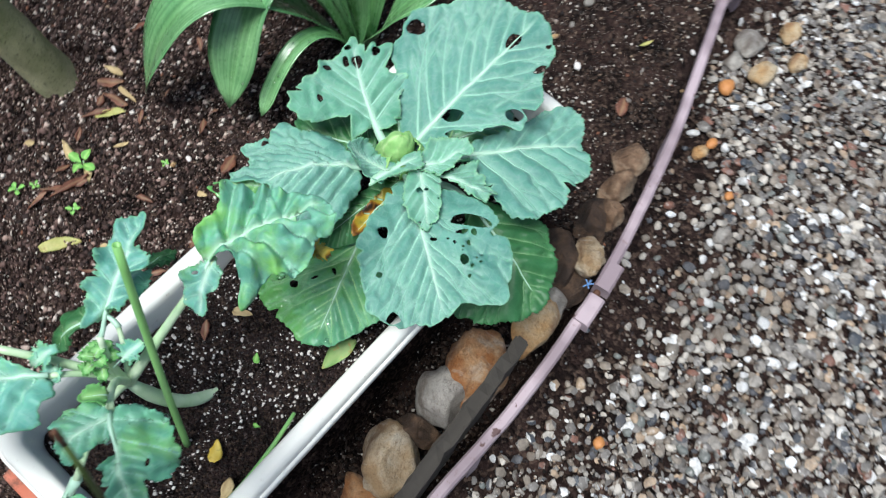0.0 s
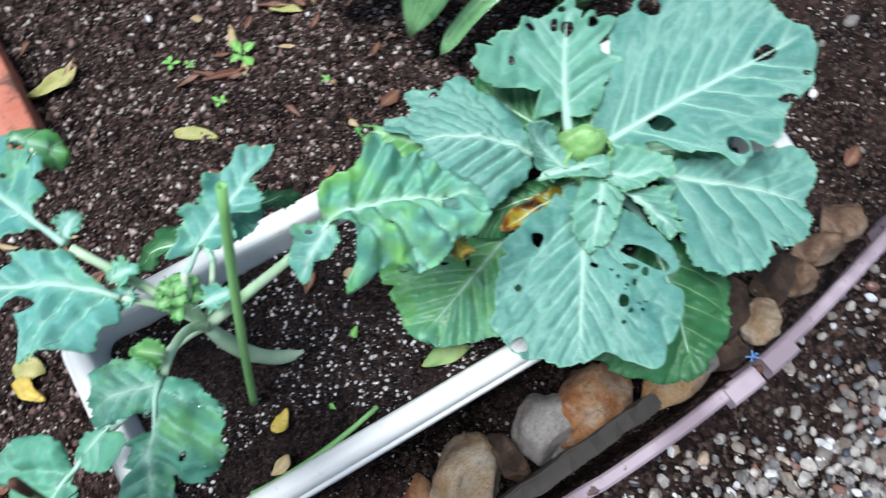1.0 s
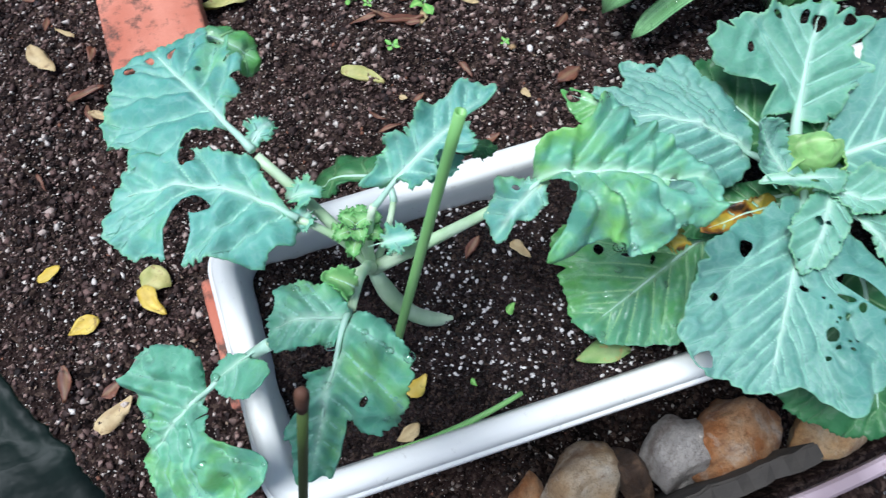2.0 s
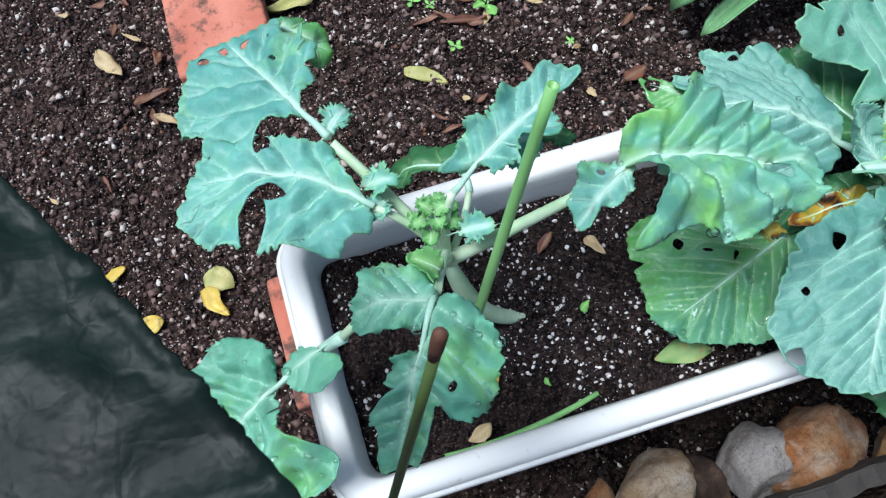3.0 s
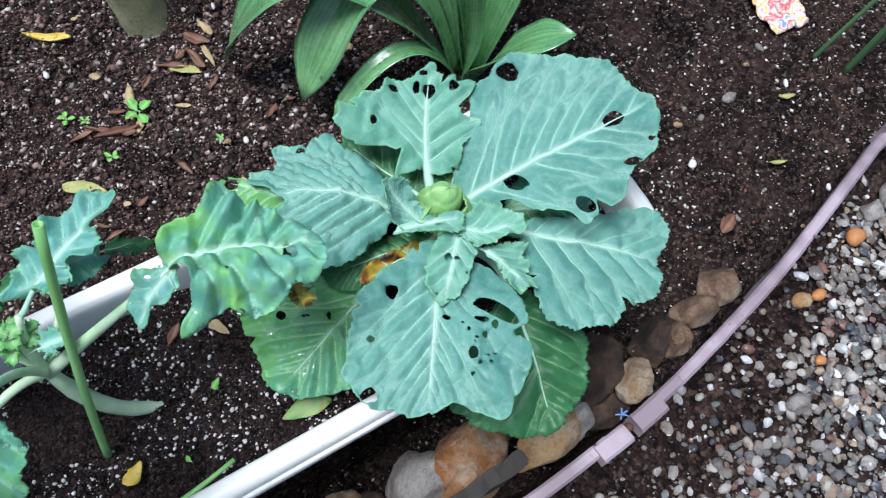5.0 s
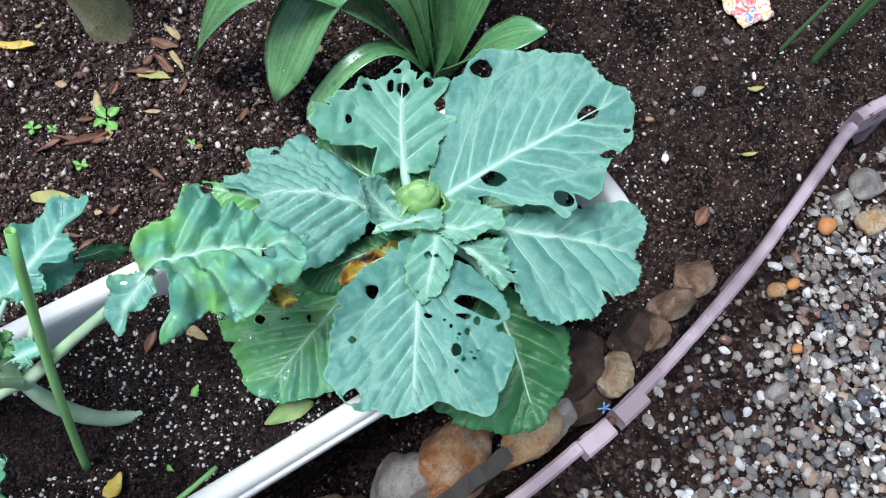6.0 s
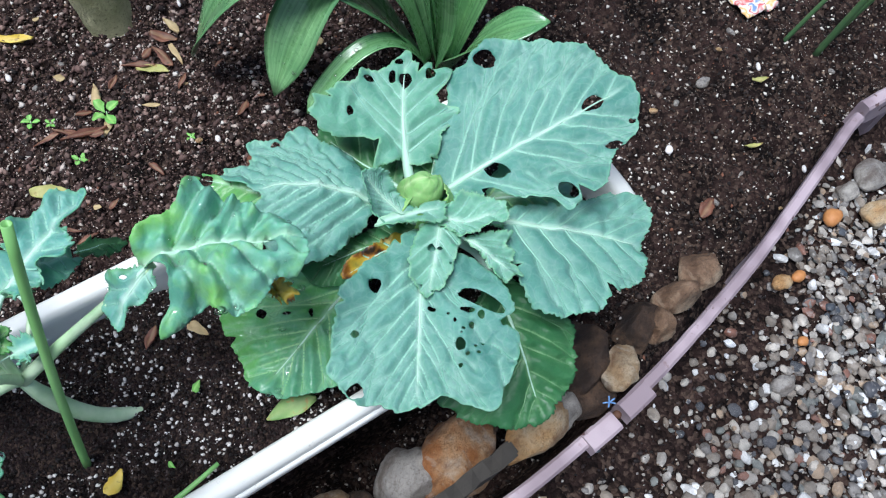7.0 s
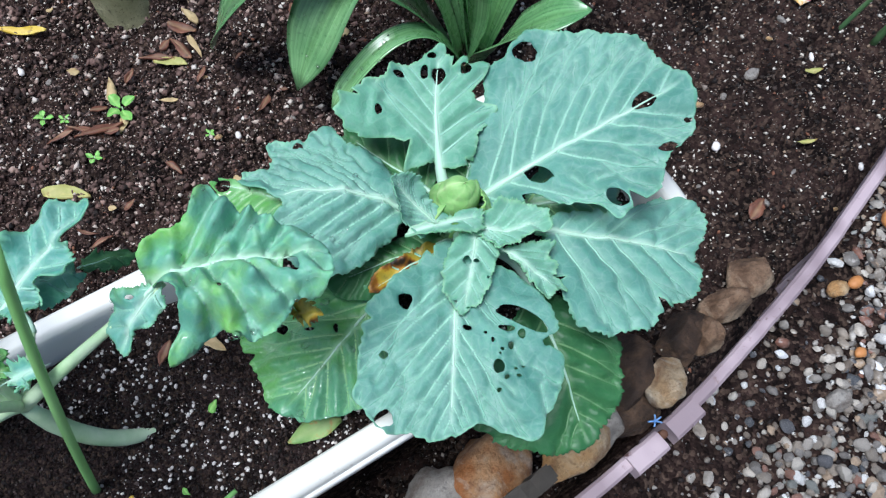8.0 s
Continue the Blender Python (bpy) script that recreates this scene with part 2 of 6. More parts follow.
def rock_material(name, a, b, c, dark):
    """Broad zones of colour, streaks along the grain; dirt and relief shade as dark mottling."""
    k = Mat(name, 0.55)
    col = k.ramp(k.noise(17, 5, 0.6), [(0.40, a), (0.50, b), (0.60, c)])
    col = k.mix(k.ramp(k.noise(34, 6, 0.65, stretch=(0.5, 1.6, 1.2)), [(0.49, (0, 0, 0)), (0.66, (0.85, 0.85, 0.85))]), col, dark)
    crack = k.node("ShaderNodeTexVoronoi", Scale=38.0)
    crack.feature = "DISTANCE_TO_EDGE"
    shift = k.node("ShaderNodeTexNoise", Scale=26.0, Detail=6.0, Roughness=0.7)
    k.link(k.co, shift.inputs["Vector"])
    push = k.node("ShaderNodeMix")
    push.data_type = "VECTOR"
    push.inputs[0].default_value = 0.12
    k.link(k.co, push.inputs[4])
    k.link(shift.outputs["Color"], push.inputs[5])
    k.link(push.outputs[1], crack.inputs["Vector"])
    line = k.ramp(crack.outputs["Distance"], [(0.0, (0.75, 0.75, 0.75)), (0.035, (0, 0, 0))])
    col = k.mix(k.math("MULTIPLY", line, k.noise(20, 2)), col, tuple(0.35 * v for v in dark[:3]) + (1,))
    col = k.mix(k.ramp(k.noise(75, 5, 0.7, stretch=(1.5, 0.4, 1)), [(0.56, (0, 0, 0)), (0.66, (0.45, 0.45, 0.45))]), col, c)
    col = k.mix(k.ramp(k.noise(240, 5, 0.75), [(0.52, (0, 0, 0)), (0.68, (0.60, 0.60, 0.60))]), col, dark)
    k.colour(col)
    k.rough(k.noise(60), 0.38, 0.75)
    k.bump(k.noise(40, 8, 0.75), 0.9, 0.010).bump(k.noise(150, 6, 0.75), 0.7, 0.004).bump(k.noise(600, 4), 0.4, 0.0012)
    return k.m


M_ROCK_TAN = rock_material("tan_rock", lin(206, 160, 104), lin(214, 184, 140), lin(222, 206, 176), lin(150, 98, 58))
M_ROCK_CREAM = rock_material("cream_rock", lin(184, 154, 116), lin(204, 184, 154), lin(216, 206, 188), lin(128, 94, 64))
M_ROCK_RUST = rock_material("rust_rock", lin(172, 112, 62), lin(192, 150, 108), lin(204, 190, 172), lin(112, 70, 42))
M_ROCK_GREY = rock_material("grey_rock", lin(158, 152, 146), lin(184, 178, 170), lin(204, 198, 188), lin(112, 100, 90))
M_ROCK_BROWN = rock_material("brown_rock", lin(118, 90, 68), lin(158, 128, 102), lin(190, 168, 142), lin(66, 48, 37))
M_ROCK_DARK = rock_material("dark_rock", lin(58, 45, 37), lin(90, 70, 55), lin(132, 104, 80), lin(30, 23, 20))

k = Mat("white_plastic", 0.34)
c = k.mix(k.ramp(k.noise(9, 4), [(0.4, (0, 0, 0)), (0.75, (0.6, 0.6, 0.6))]), lin(244, 244, 236), lin(230, 228, 214))
c = k.mix(k.ramp(k.noise(70, 6, 0.75), [(0.62, (0, 0, 0)), (0.74, (0.55, 0.55, 0.55))]), c, lin(150, 140, 124))
k.colour(c).rough(k.noise(40), 0.26, 0.5).bump(k.noise(160, 4), 0.08, 0.0006)
M_PLASTIC = k.m
k = Mat("terracotta", 0.85)
c = k.mix(k.ramp(k.noise(18, 5), [(0.35, (0, 0, 0)), (0.7, (1, 1, 1))]), lin(184, 106, 82), lin(208, 136, 112))
c = k.mix(k.ramp(k.noise(34, 6, 0.75), [(0.50, (0, 0, 0)), (0.62, (0.9, 0.9, 0.9))]), c, lin(84, 66, 56))
k.colour(c).bump(k.noise(220, 6), 0.5, 0.002)
M_BRICK = k.m
k = Mat("mauve_edging", 0.62)
band = k.ramp(k.noise(13, 2), [(0.42, (0, 0, 0)), (0.56, (1, 1, 1))])
c = k.mix(band, lin(142, 126, 132), lin(180, 163, 169))
c = k.mix(k.ramp(k.noise(90, 6, 0.7), [(0.6, (0, 0, 0)), (0.72, (0.7, 0.7, 0.7))]), c, lin(116, 88, 80))
c = k.mix(k.ramp(k.noise(52, 3), [(0.64, (0, 0, 0)), (0.67, (0.9, 0.9, 0.9))]), c, lin(82, 52, 46))
k.colour(c).bump(k.noise(260, 5), 0.25, 0.001)
M_EDGING = k.m
k = Mat("weathered_board", 0.85)
c = k.mix(k.noise(40, 6, stretch=(0.12, 1, 1)), lin(22, 20, 18), lin(84, 78, 70))
k.colour(c).bump(k.noise(120, 6, stretch=(0.1, 1, 1)), 0.6, 0.002)
M_BOARD = k.m
k = Mat("mossy_bark", 0.9)
c = k.mix(k.ramp(k.noise(20, 5), [(0.4, (0, 0, 0)), (0.65, (1, 1, 1))]), lin(176, 178, 128), lin(224, 220, 174))
c = k.mix(k.ramp(k.noise(130, 5, 0.7), [(0.58, (0, 0, 0)), (0.72, (0.8, 0.8, 0.8))]), c, lin(76, 74, 50))
c = k.mix(k.ramp(k.noise(300, 4, 0.7), [(0.55, (0, 0, 0)), (0.68, (0.5, 0.5, 0.5))]), c, lin(74, 72, 50))
k.colour(c).bump(k.noise(70, 8, 0.8), 1.0, 0.016).bump(k.noise(260, 5, 0.7), 0.8, 0.004)
M_BARK = k.m
k = Mat("glossy_strap_leaf", 0.28)
c = k.mix(k.ramp(k.noise(12, 3), [(0.35, (0, 0, 0)), (0.7, (1, 1, 1))]), lin(98, 154, 98), lin(150, 200, 138))
lane = k.node("ShaderNodeTexNoise", Scale=1.0, Detail=3.0)
lane.noise_dimensions = "1D"
k.link(k.math("MULTIPLY", k.attr("lane"), 7.0), lane.inputs["W"])
c = k.mix(k.ramp(lane.outputs["Fac"], [(0.35, (0, 0, 0)), (0.65, (0.6, 0.6, 0.6))]), c, lin(56, 108, 64))
c = k.mix(k.math("MULTIPLY", k.attr("vein"), 0.35), c, lin(112, 160, 96))
k.colour(k.mix(k.ramp(k.noise(170, 4), [(0.6, (0, 0, 0)), (0.72, (0.35, 0.35, 0.35))]), c, lin(40, 82, 50))).rough(k.noise(60), 0.16, 0.4).bump(k.noise(40, 3), 0.25, 0.004).bump(k.noise(260, 3), 0.12, 0.0008)
k.b.inputs["Coat Weight"].default_value = 0.6
k.b.inputs["Coat Roughness"].default_value = 0.22
M_STRAP = k.m


def dry_leaf(name, a, b, c):
    k = Mat(name, 0.6)
    col = k.mix(k.ramp(k.noise(60, 4), [(0.35, (0, 0, 0)), (0.65, (1, 1, 1))]), a, b)
    col = k.mix(k.ramp(k.noise(140, 4), [(0.6, (0, 0, 0)), (0.72, (0.8, 0.8, 0.8))]), col, c)
    col = k.mix(k.math("MULTIPLY", k.attr("vein"), 0.14), col, lin(220, 205, 150))
    k.colour(col).bump(k.noise(260, 4), 0.3, 0.0008)
    return k.m


M_FALL_GREEN = dry_leaf("fallen_leaf_yellow_green", lin(150, 154, 82), lin(190, 184, 118), lin(132, 92, 54))
M_FALL_FRESH = dry_leaf("fallen_leaf_fresh_green", lin(112, 150, 84), lin(150, 178, 110), lin(170, 120, 70))
M_FALL_YELLOW = dry_leaf("fallen_leaf_yellow", lin(196, 164, 50), lin(214, 192, 92), lin(112, 74, 36))
M_FALL_BROWN = dry_leaf("fallen_leaf_brown", lin(88, 54, 42), lin(128, 82, 60), lin(50, 34, 28))
M_FALL_TAN = dry_leaf("fallen_leaf_tan", lin(170, 146, 104), lin(196, 176, 132), lin(120, 90, 60))
M_SEEDLING = leaf_material("seedling_leaf", lin(96, 158, 72), lin(128, 184, 92), lin(160, 206, 116))
k = Mat("floral_cloth", 0.8)
k.colour(k.ramp(k.noise(42, 2), [(0.30, lin(120, 150, 190)), (0.38, lin(236, 228, 220)), (0.46, lin(206, 70, 74)), (0.52, lin(238, 230, 222)), (0.58, lin(226, 178, 84)), (0.64, lin(236, 226, 220)), (0.70, lin(190, 60, 72))])).bump(k.noise(600, 3), 0.2, 0.0006)
M_CLOTH = k.m
k = Mat("blue_tie", 0.4)
k.colour(lin(110, 150, 200))
M_TIE = k.m
k = Mat("water", 0.03)
clear, gloss, both = k.node("ShaderNodeBsdfTransparent"), k.node("ShaderNodeBsdfGlossy", Roughness=0.03), k.node("ShaderNodeMixShader")
fres = k.node("ShaderNodeFresnel", IOR=1.5)
k.link(fres.outputs[0], both.inputs[0])
k.link(clear.outputs[0], both.inputs[1])
k.link(gloss.outputs[0], both.inputs[2])
k.link(both.outputs[0], k.t.nodes["Material Output"].inputs["Surface"])
M_WATER = k.m


# ---- geometry helpers ----
rng = np.random.default_rng(7)


def part(name, mesh, material, parent=None, label=""):
    """Links a bmesh or a mesh as one object under a thing or a part."""
    if isinstance(mesh, bmesh.types.BMesh):
        me = bpy.data.meshes.new(name)
        mesh.to_mesh(me)
        mesh.free()
    else:
        me = mesh
    if material and not me.materials:
        me.materials.append(material)
    ob = new(name, me)
    ob.parent = parent
    if label:
        ob["label"] = label
    return ob


def thing(name, at, label, category, group="", kind=""):
    e = new(name)
    e.empty_display_size = 0.03
    e.location = at
    return tagged(e, label, category, group, kind)


def under(ob, parent):
    """Parents ob and keeps its place in the world."""
    ob.parent = parent
    ob.matrix_parent_inverse = Matrix.Translation(-Vector(parent.location))
    return ob


def mesh_of(name, verts, faces, smooth=True):
    me = bpy.data.meshes.new(name)
    me.from_pydata([tuple(map(float, v)) for v in verts], [], faces)
    if smooth:
        me.shade_smooth()
    return me


def hash2(i, j, seed):
    n = (i * 374761393 + j * 668265263 + seed * 974634721) & 0x7FFFFFFF
    n = ((n ^ (n >> 13)) * 1274126177) & 0x7FFFFFFF
    return ((n ^ (n >> 16)) & 0xFFFF) / 65535.0


def vnoise(x, y, scale, seed=0):
    """Smooth value noise from -1 to 1."""
    x, y = np.asarray(x, float) * scale + 1000, np.asarray(y, float) * scale + 1000
    i, j = np.floor(x).astype(np.int64), np.floor(y).astype(np.int64)
    fx, fy = x - i, y - j
    fx, fy = fx * fx * (3 - 2 * fx), fy * fy * (3 - 2 * fy)
    a, b, c, d = hash2(i, j, seed), hash2(i + 1, j, seed), hash2(i, j + 1, seed), hash2(i + 1, j + 1, seed)
    return 2 * (a * (1 - fx) * (1 - fy) + b * fx * (1 - fy) + c * (1 - fx) * fy + d * fx * fy) - 1


def clods(x, y, cell, seed=0):
    """Rounded crumbs packed side by side: height 0 to 1."""
    gx, gy = np.asarray(x, float) / cell + 1000, np.asarray(y, float) / cell + 1000
    i, j = np.floor(gx).astype(np.int64), np.floor(gy).astype(np.int64)
    best = np.zeros(gx.shape)
    for di in (-1, 0, 1):
        for dj in (-1, 0, 1):
            a, b = i + di, j + dj
            cx, cy = a + hash2(a, b, seed), b + hash2(a, b, seed + 1)
            r = 0.35 + 0.6 * hash2(a, b, seed + 2)
            best = np.maximum(best, np.sqrt(np.clip(r * r - (gx - cx) ** 2 - (gy - cy) ** 2, 0, None)))
    return best


def inside(px, py, poly):
    """Which of the points lie inside a polygon."""
    hit = np.zeros(len(px), bool)
    x1, y1 = poly[-1]
    for x2, y2 in poly:
        if y1 != y2:
            c = ((y1 > py) != (y2 > py)) & (px < (x2 - x1) * (py - y1) / (y2 - y1) + x1)
            hit ^= c
        x1, y1 = x2, y2
    return hit


def edge_distance(px, py, poly):
    best = np.full(len(px), 9.0)
    a = poly
    b = np.roll(poly, -1, 0)
    for (x1, y1), (x2, y2) in zip(a, b):
        dx, dy = x2 - x1, y2 - y1
        w = np.clip(((px - x1) * dx + (py - y1) * dy) / max(dx * dx + dy * dy, 1e-12), 0, 1)
        best = np.minimum(best, np.hypot(px - x1 - w * dx, py - y1 - w * dy))
    return best


def smooth_ring(radii, per=8):
    """A closed Catmull-Rom curve through radii at even angles."""
    r = np.array(radii, float)
    n = len(r)
    out = []
    for i in range(n):
        p0, p1, p2, p3 = r[i - 1], r[i], r[(i + 1) % n], r[(i + 2) % n]
        for j in range(per):
            t = j / per
            out.append(0.5 * (2 * p1 + (p2 - p0) * t + (2 * p0 - 5 * p1 + 4 * p2 - p3) * t * t + (3 * p1 - p0 - 3 * p2 + p3) * t ** 3))
    return np.array(out)


def tube_mesh(name, path, radii, sides=10, cap=True, hollow=0.0):
    """A round tube along a path of points, with a radius at each."""
    path = [Vector(p) for p in path]
    verts, faces = [], []
    up = Vector((0, 0, 1))
    n = len(path)
    side = None
    for i, p in enumerate(path):
        d = (path[min(i + 1, n - 1)] - path[max(i - 1, 0)]).normalized()
        if side is None:
            side = d.cross(up if abs(d.z) < 0.9 else Vector((1, 0, 0))).normalized()
        side = (side - d * side.dot(d)).normalized()
        other = d.cross(side)
        for k in range(sides):
            a = 2 * math.pi * k / sides
            verts.append(p + (side * math.cos(a) + other * math.sin(a)) * radii[i])
    for i in range(n - 1):
        for k in range(sides):
            a, b = i * sides + k, i * sides + (k + 1) % sides
            faces.append((a, b, b + sides, a + sides))
    if hollow:
        top = n - 1
        d = (path[-1] - path[-2]).normalized()
        base = len(verts)
        for depth in (0.0, 0.02):
            for k in range(sides):
                q = verts[top * sides + k]
                verts.append(path[-1] + (q - path[-1]) * hollow - d * depth)
        for k in range(sides):
            a, b = top * sides + k, top * sides + (k + 1) % sides
            c, e = base + k, base + (k + 1) % sides
            faces += [(a, b, e, c), (c, e, e + sides, c + sides)]
        faces.append(tuple(base + sides + k for k in range(sides)))
        faces.append(tuple(reversed(range(sides))))
    elif cap:
        faces.append(tuple(reversed(range(sides))))
        faces.append(tuple((n - 1) * sides + k for k in range(sides)))
    return mesh_of(name, verts, faces)


def bezier(p0, p1, p2, n=10):
    p0, p1, p2 = Vector(p0), Vector(p1), Vector(p2)
    return [p0 * (1 - t) ** 2 + p1 * 2 * t * (1 - t) + p2 * t * t for t in (i / n for i in range(n + 1))]


def taper(a, b, n, power=1.0):
    return [a + (b - a) * (i / (n - 1)) ** power for i in range(n)]


def vein_lines(outline, cuts, half, bow_at, spacing, seed, fan, fine):
    """Side veins that leave the midrib, bend outwards and fork: (points, first and last radius, order)."""
    r = np.random.default_rng(seed + 500)

    def walk_vein(x, y, head, turn, length, kink=0.05):
        n = max(3, int(length / 0.0024))
        h = head + turn * np.linspace(0, 1, n) + kink * np.cumsum(r.normal(0, 1, n)) * 0.5
        return np.stack([x + np.cumsum(np.cos(h)) * 0.0024, y + np.cumsum(np.sin(h)) * 0.0024], 1), h

    lines = []
    for side in (1, -1):
        u0 = -half * r.uniform(0.86, 0.97)
        while u0 < 0.82 * half:
            s = (u0 + half) / (2 * half)
            head = side * radians(fan + 30 - 22 * s + r.normal(0, 3))
            q, h = walk_vein(u0, bow_at(u0), head, -side * radians(r.uniform(6, 24)), 0.125 - 0.03 * s, 0.035)
            size = 0.00120 * (1.15 - 0.65 * s)
            lines.append((q, size, size * 0.30, 0))
            flip = side
            for share in (r.uniform(0.22, 0.32), r.uniform(0.38, 0.48), r.uniform(0.55, 0.66), r.uniform(0.75, 0.85)):
                at = int(share * len(q))
                c, hc = walk_vein(*q[at], h[at] + flip * radians(r.uniform(16, 30)), -flip * radians(r.uniform(2, 16)), r.uniform(1.2, 2.6) * spacing)
                lines.append((c, size * 0.5, 0.00018, 1))
                if fine:
                    for b in range(3, len(c) - 1, 7):
                        e, _ = walk_vein(*c[b], hc[b] + r.choice((-1, 1)) * radians(r.uniform(30, 55)), 0, r.uniform(0.4, 0.8) * spacing)
                        lines.append((e, 0.00016, 0.00008, 2))
                flip = -flip
            u0 += spacing * r.uniform(0.85, 1.2) * (1.0 if s < 0.6 else 0.85)
    if not lines:
        return []
    allp = np.concatenate([q for q, *_ in lines])
    ok = inside(allp[:, 0], allp[:, 1], outline) & (edge_distance(allp[:, 0], allp[:, 1], outline) > 0.0012)
    for c in cuts:
        ok &= ~inside(allp[:, 0], allp[:, 1], c)
    out, at = [], 0
    for q, lo, hi, order in lines:
        good = ok[at:at + len(q)]
        at += len(q)
        k = len(q) if good.all() else int(np.argmin(good))
        if k >= 3:
            out.append((q[:k], lo, lo + (hi - lo) * k / len(q), order))
    return out


def blade(name, parent, base, tip, centre, radii, material, holes=(), arch=0.008, cup=0.006, ruffle=0.003, quilt=0.0017,
          droop=0.0, step=0.003, seed=1, rib=0.0026, root=None, spacing=0.0185, jag=0.0018, wave=1.0, roll=0.0, label="", rib_end=0.40, fold=0.0, bow=0.0, drops=0, crumple=0.0, nick=0, fan=30, fine=True, bulges=(), soft_veins=0.0):
    """One leaf: a blade with an outline given by radii (mm) round a centre (mm, along and across the midrib), bitten holes,
    side veins, puckered cells and a wavy margin, and its raised midrib as a part. roll tips it about the midrib."""
    B, T = Vector(base), Vector(tip)
    U = (T - B).normalized()
    V = Vector((0, 0, 1)).cross(U).normalized()
    V = (Matrix.Rotation(radians(roll), 3, U) @ V).normalized()
    N = U.cross(V)
    C, half = (B + T) / 2, (T - B).length / 2
    ring = smooth_ring(radii, 8 if len(radii) < 40 else 5) / 1000
    m = len(ring)
    ang = np.arange(m) * 2 * math.pi / m
    ring = ring + jag * (0.8 * vnoise(ang * 6, ring * 0, 1.0, seed) + 0.8 * vnoise(ang * 17, ring * 0, 1.0, seed + 3) + 0.8 * vnoise(ang * 38, ring * 0, 1.0, seed + 5))
    pick = np.random.default_rng(seed + 300)
    for _ in range(nick):
        a0, wide, deep = pick.uniform(0, 6.283), pick.uniform(0.02, 0.07), pick.uniform(0.15, 1.0) * 0.011
        ring = ring - deep * np.clip(1 - np.abs((ang - a0 + math.pi) % (2 * math.pi) - math.pi) / wide, 0, 1) ** 0.7
    ox, oy = centre[0] / 1000 + ring * np.cos(ang), centre[1] / 1000 + ring * np.sin(ang)
    outline = np.stack([ox, oy], 1)
    cuts = []
    for hi, (hu, hv, ha, hb, hd) in enumerate(holes):
        k = 20 if max(ha, hb) > 4 else 10
        a = np.arange(k) * 2 * math.pi / k
        w = 1 + 0.16 * vnoise(a * 1.6, a * 0, 1.0, seed + 11 * hi)
        x, y = ha * w * np.cos(a), hb * w * np.sin(a)
        r = radians(hd)
        cuts.append(np.stack([hu + x * math.cos(r) - y * math.sin(r), hv + x * math.sin(r) + y * math.cos(r)], 1) / 1000)
    gx, gy = np.meshgrid(np.arange(ox.min(), ox.max(), step), np.arange(oy.min(), oy.max(), step * 0.87))
    gx[1::2] += step / 2
    gx, gy = gx.ravel(), gy.ravel()
    ok = inside(gx, gy, outline)
    gx, gy = gx[ok], gy[ok]
    far = edge_distance(gx, gy, outline) > step * 0.35
    gx, gy = gx[far], gy[far]
    for c in cuts:
        near = inside(gx, gy, c) | (edge_distance(gx, gy, c) < step * 0.3)
        gx, gy = gx[~near], gy[~near]
    bow_at = lambda a: bow * np.clip(1 - (a / half) ** 2, -0.3, 1)
    lines = vein_lines(outline, cuts, half, bow_at, spacing, seed, fan, fine)
    dots = np.concatenate([q for q, lo, hi, order in lines if order < 2] or [np.zeros((1, 2))])
    us = np.arange(-half, 0.95 * half, 0.0024)
    spine = np.stack([us, bow_at(us)], 1)
    spine = spine[inside(spine[:, 0], spine[:, 1], outline) & (edge_distance(spine[:, 0], spine[:, 1], outline) > 0.001)]
    for c in cuts:
        spine = spine[~inside(spine[:, 0], spine[:, 1], c)]
    keys = np.concatenate([spine, dots if lines else spine[:0]])
    if len(keys) and len(gx):
        room = np.concatenate([np.sqrt(((np.stack([gx[i:i + 400], gy[i:i + 400]], 1)[:, None, :] - keys[None]) ** 2).sum(2).min(1)) for i in range(0, len(gx), 400)]) > step * 0.30
        gx, gy = np.concatenate([gx[room], keys[:, 0]]), np.concatenate([gy[room], keys[:, 1]])
    pts = [Vector(p) for p in outline]
    edges = [(i, (i + 1) % m) for i in range(m)]
    for c in cuts:
        s = len(pts)
        pts += [Vector(p) for p in c]
        edges += [(s + i, s + (i + 1) % len(c)) for i in range(len(c))]
    pts += [Vector((x, y)) for x, y in zip(gx, gy)]
    pv, _, pf, _, _, _ = delaunay_2d_cdt(pts, edges, [], 0, 2e-5)
    p = np.array([tuple(v) for v in pv])
    f = np.array([tuple(q) for q in pf if len(q) == 3])
    mid = p[f].mean(1)
    ok = inside(mid[:, 0], mid[:, 1], outline)
    for c in cuts:
        ok &= ~inside(mid[:, 0], mid[:, 1], c)
    f = f[ok]
    used = np.unique(f)
    back = np.full(len(p), -1)
    back[used] = np.arange(len(used))
    p, f = p[used], back[f]
    u, flat_v = p[:, 0], p[:, 1]
    rad = ring.mean()
    v = flat_v - bow_at(u)
    s = np.clip((u + half) / (2 * half), -0.2, 1.25)
    dist = edge_distance(u, flat_v, outline)

    gap = np.concatenate([np.sqrt(((p[i:i + 500, None, :] - dots[None]) ** 2).sum(2).min(1)) for i in range(0, len(p), 500)])
    gap = np.minimum(gap, np.abs(v) + 0.05 * np.clip(s - 0.9, 0, 1))
    vein = np.exp(-(v / (0.0010 + 0.0016 * np.clip(1 - s, 0, 1))) ** 2) * np.clip((1.0 - s) * 3, 0, 1)
    puff = np.sin(math.pi / 2 * np.clip(gap / 0.0085, 0, 1))
    edge_w = np.clip(1 - dist / (0.35 * rad), 0, 1) ** 1.6

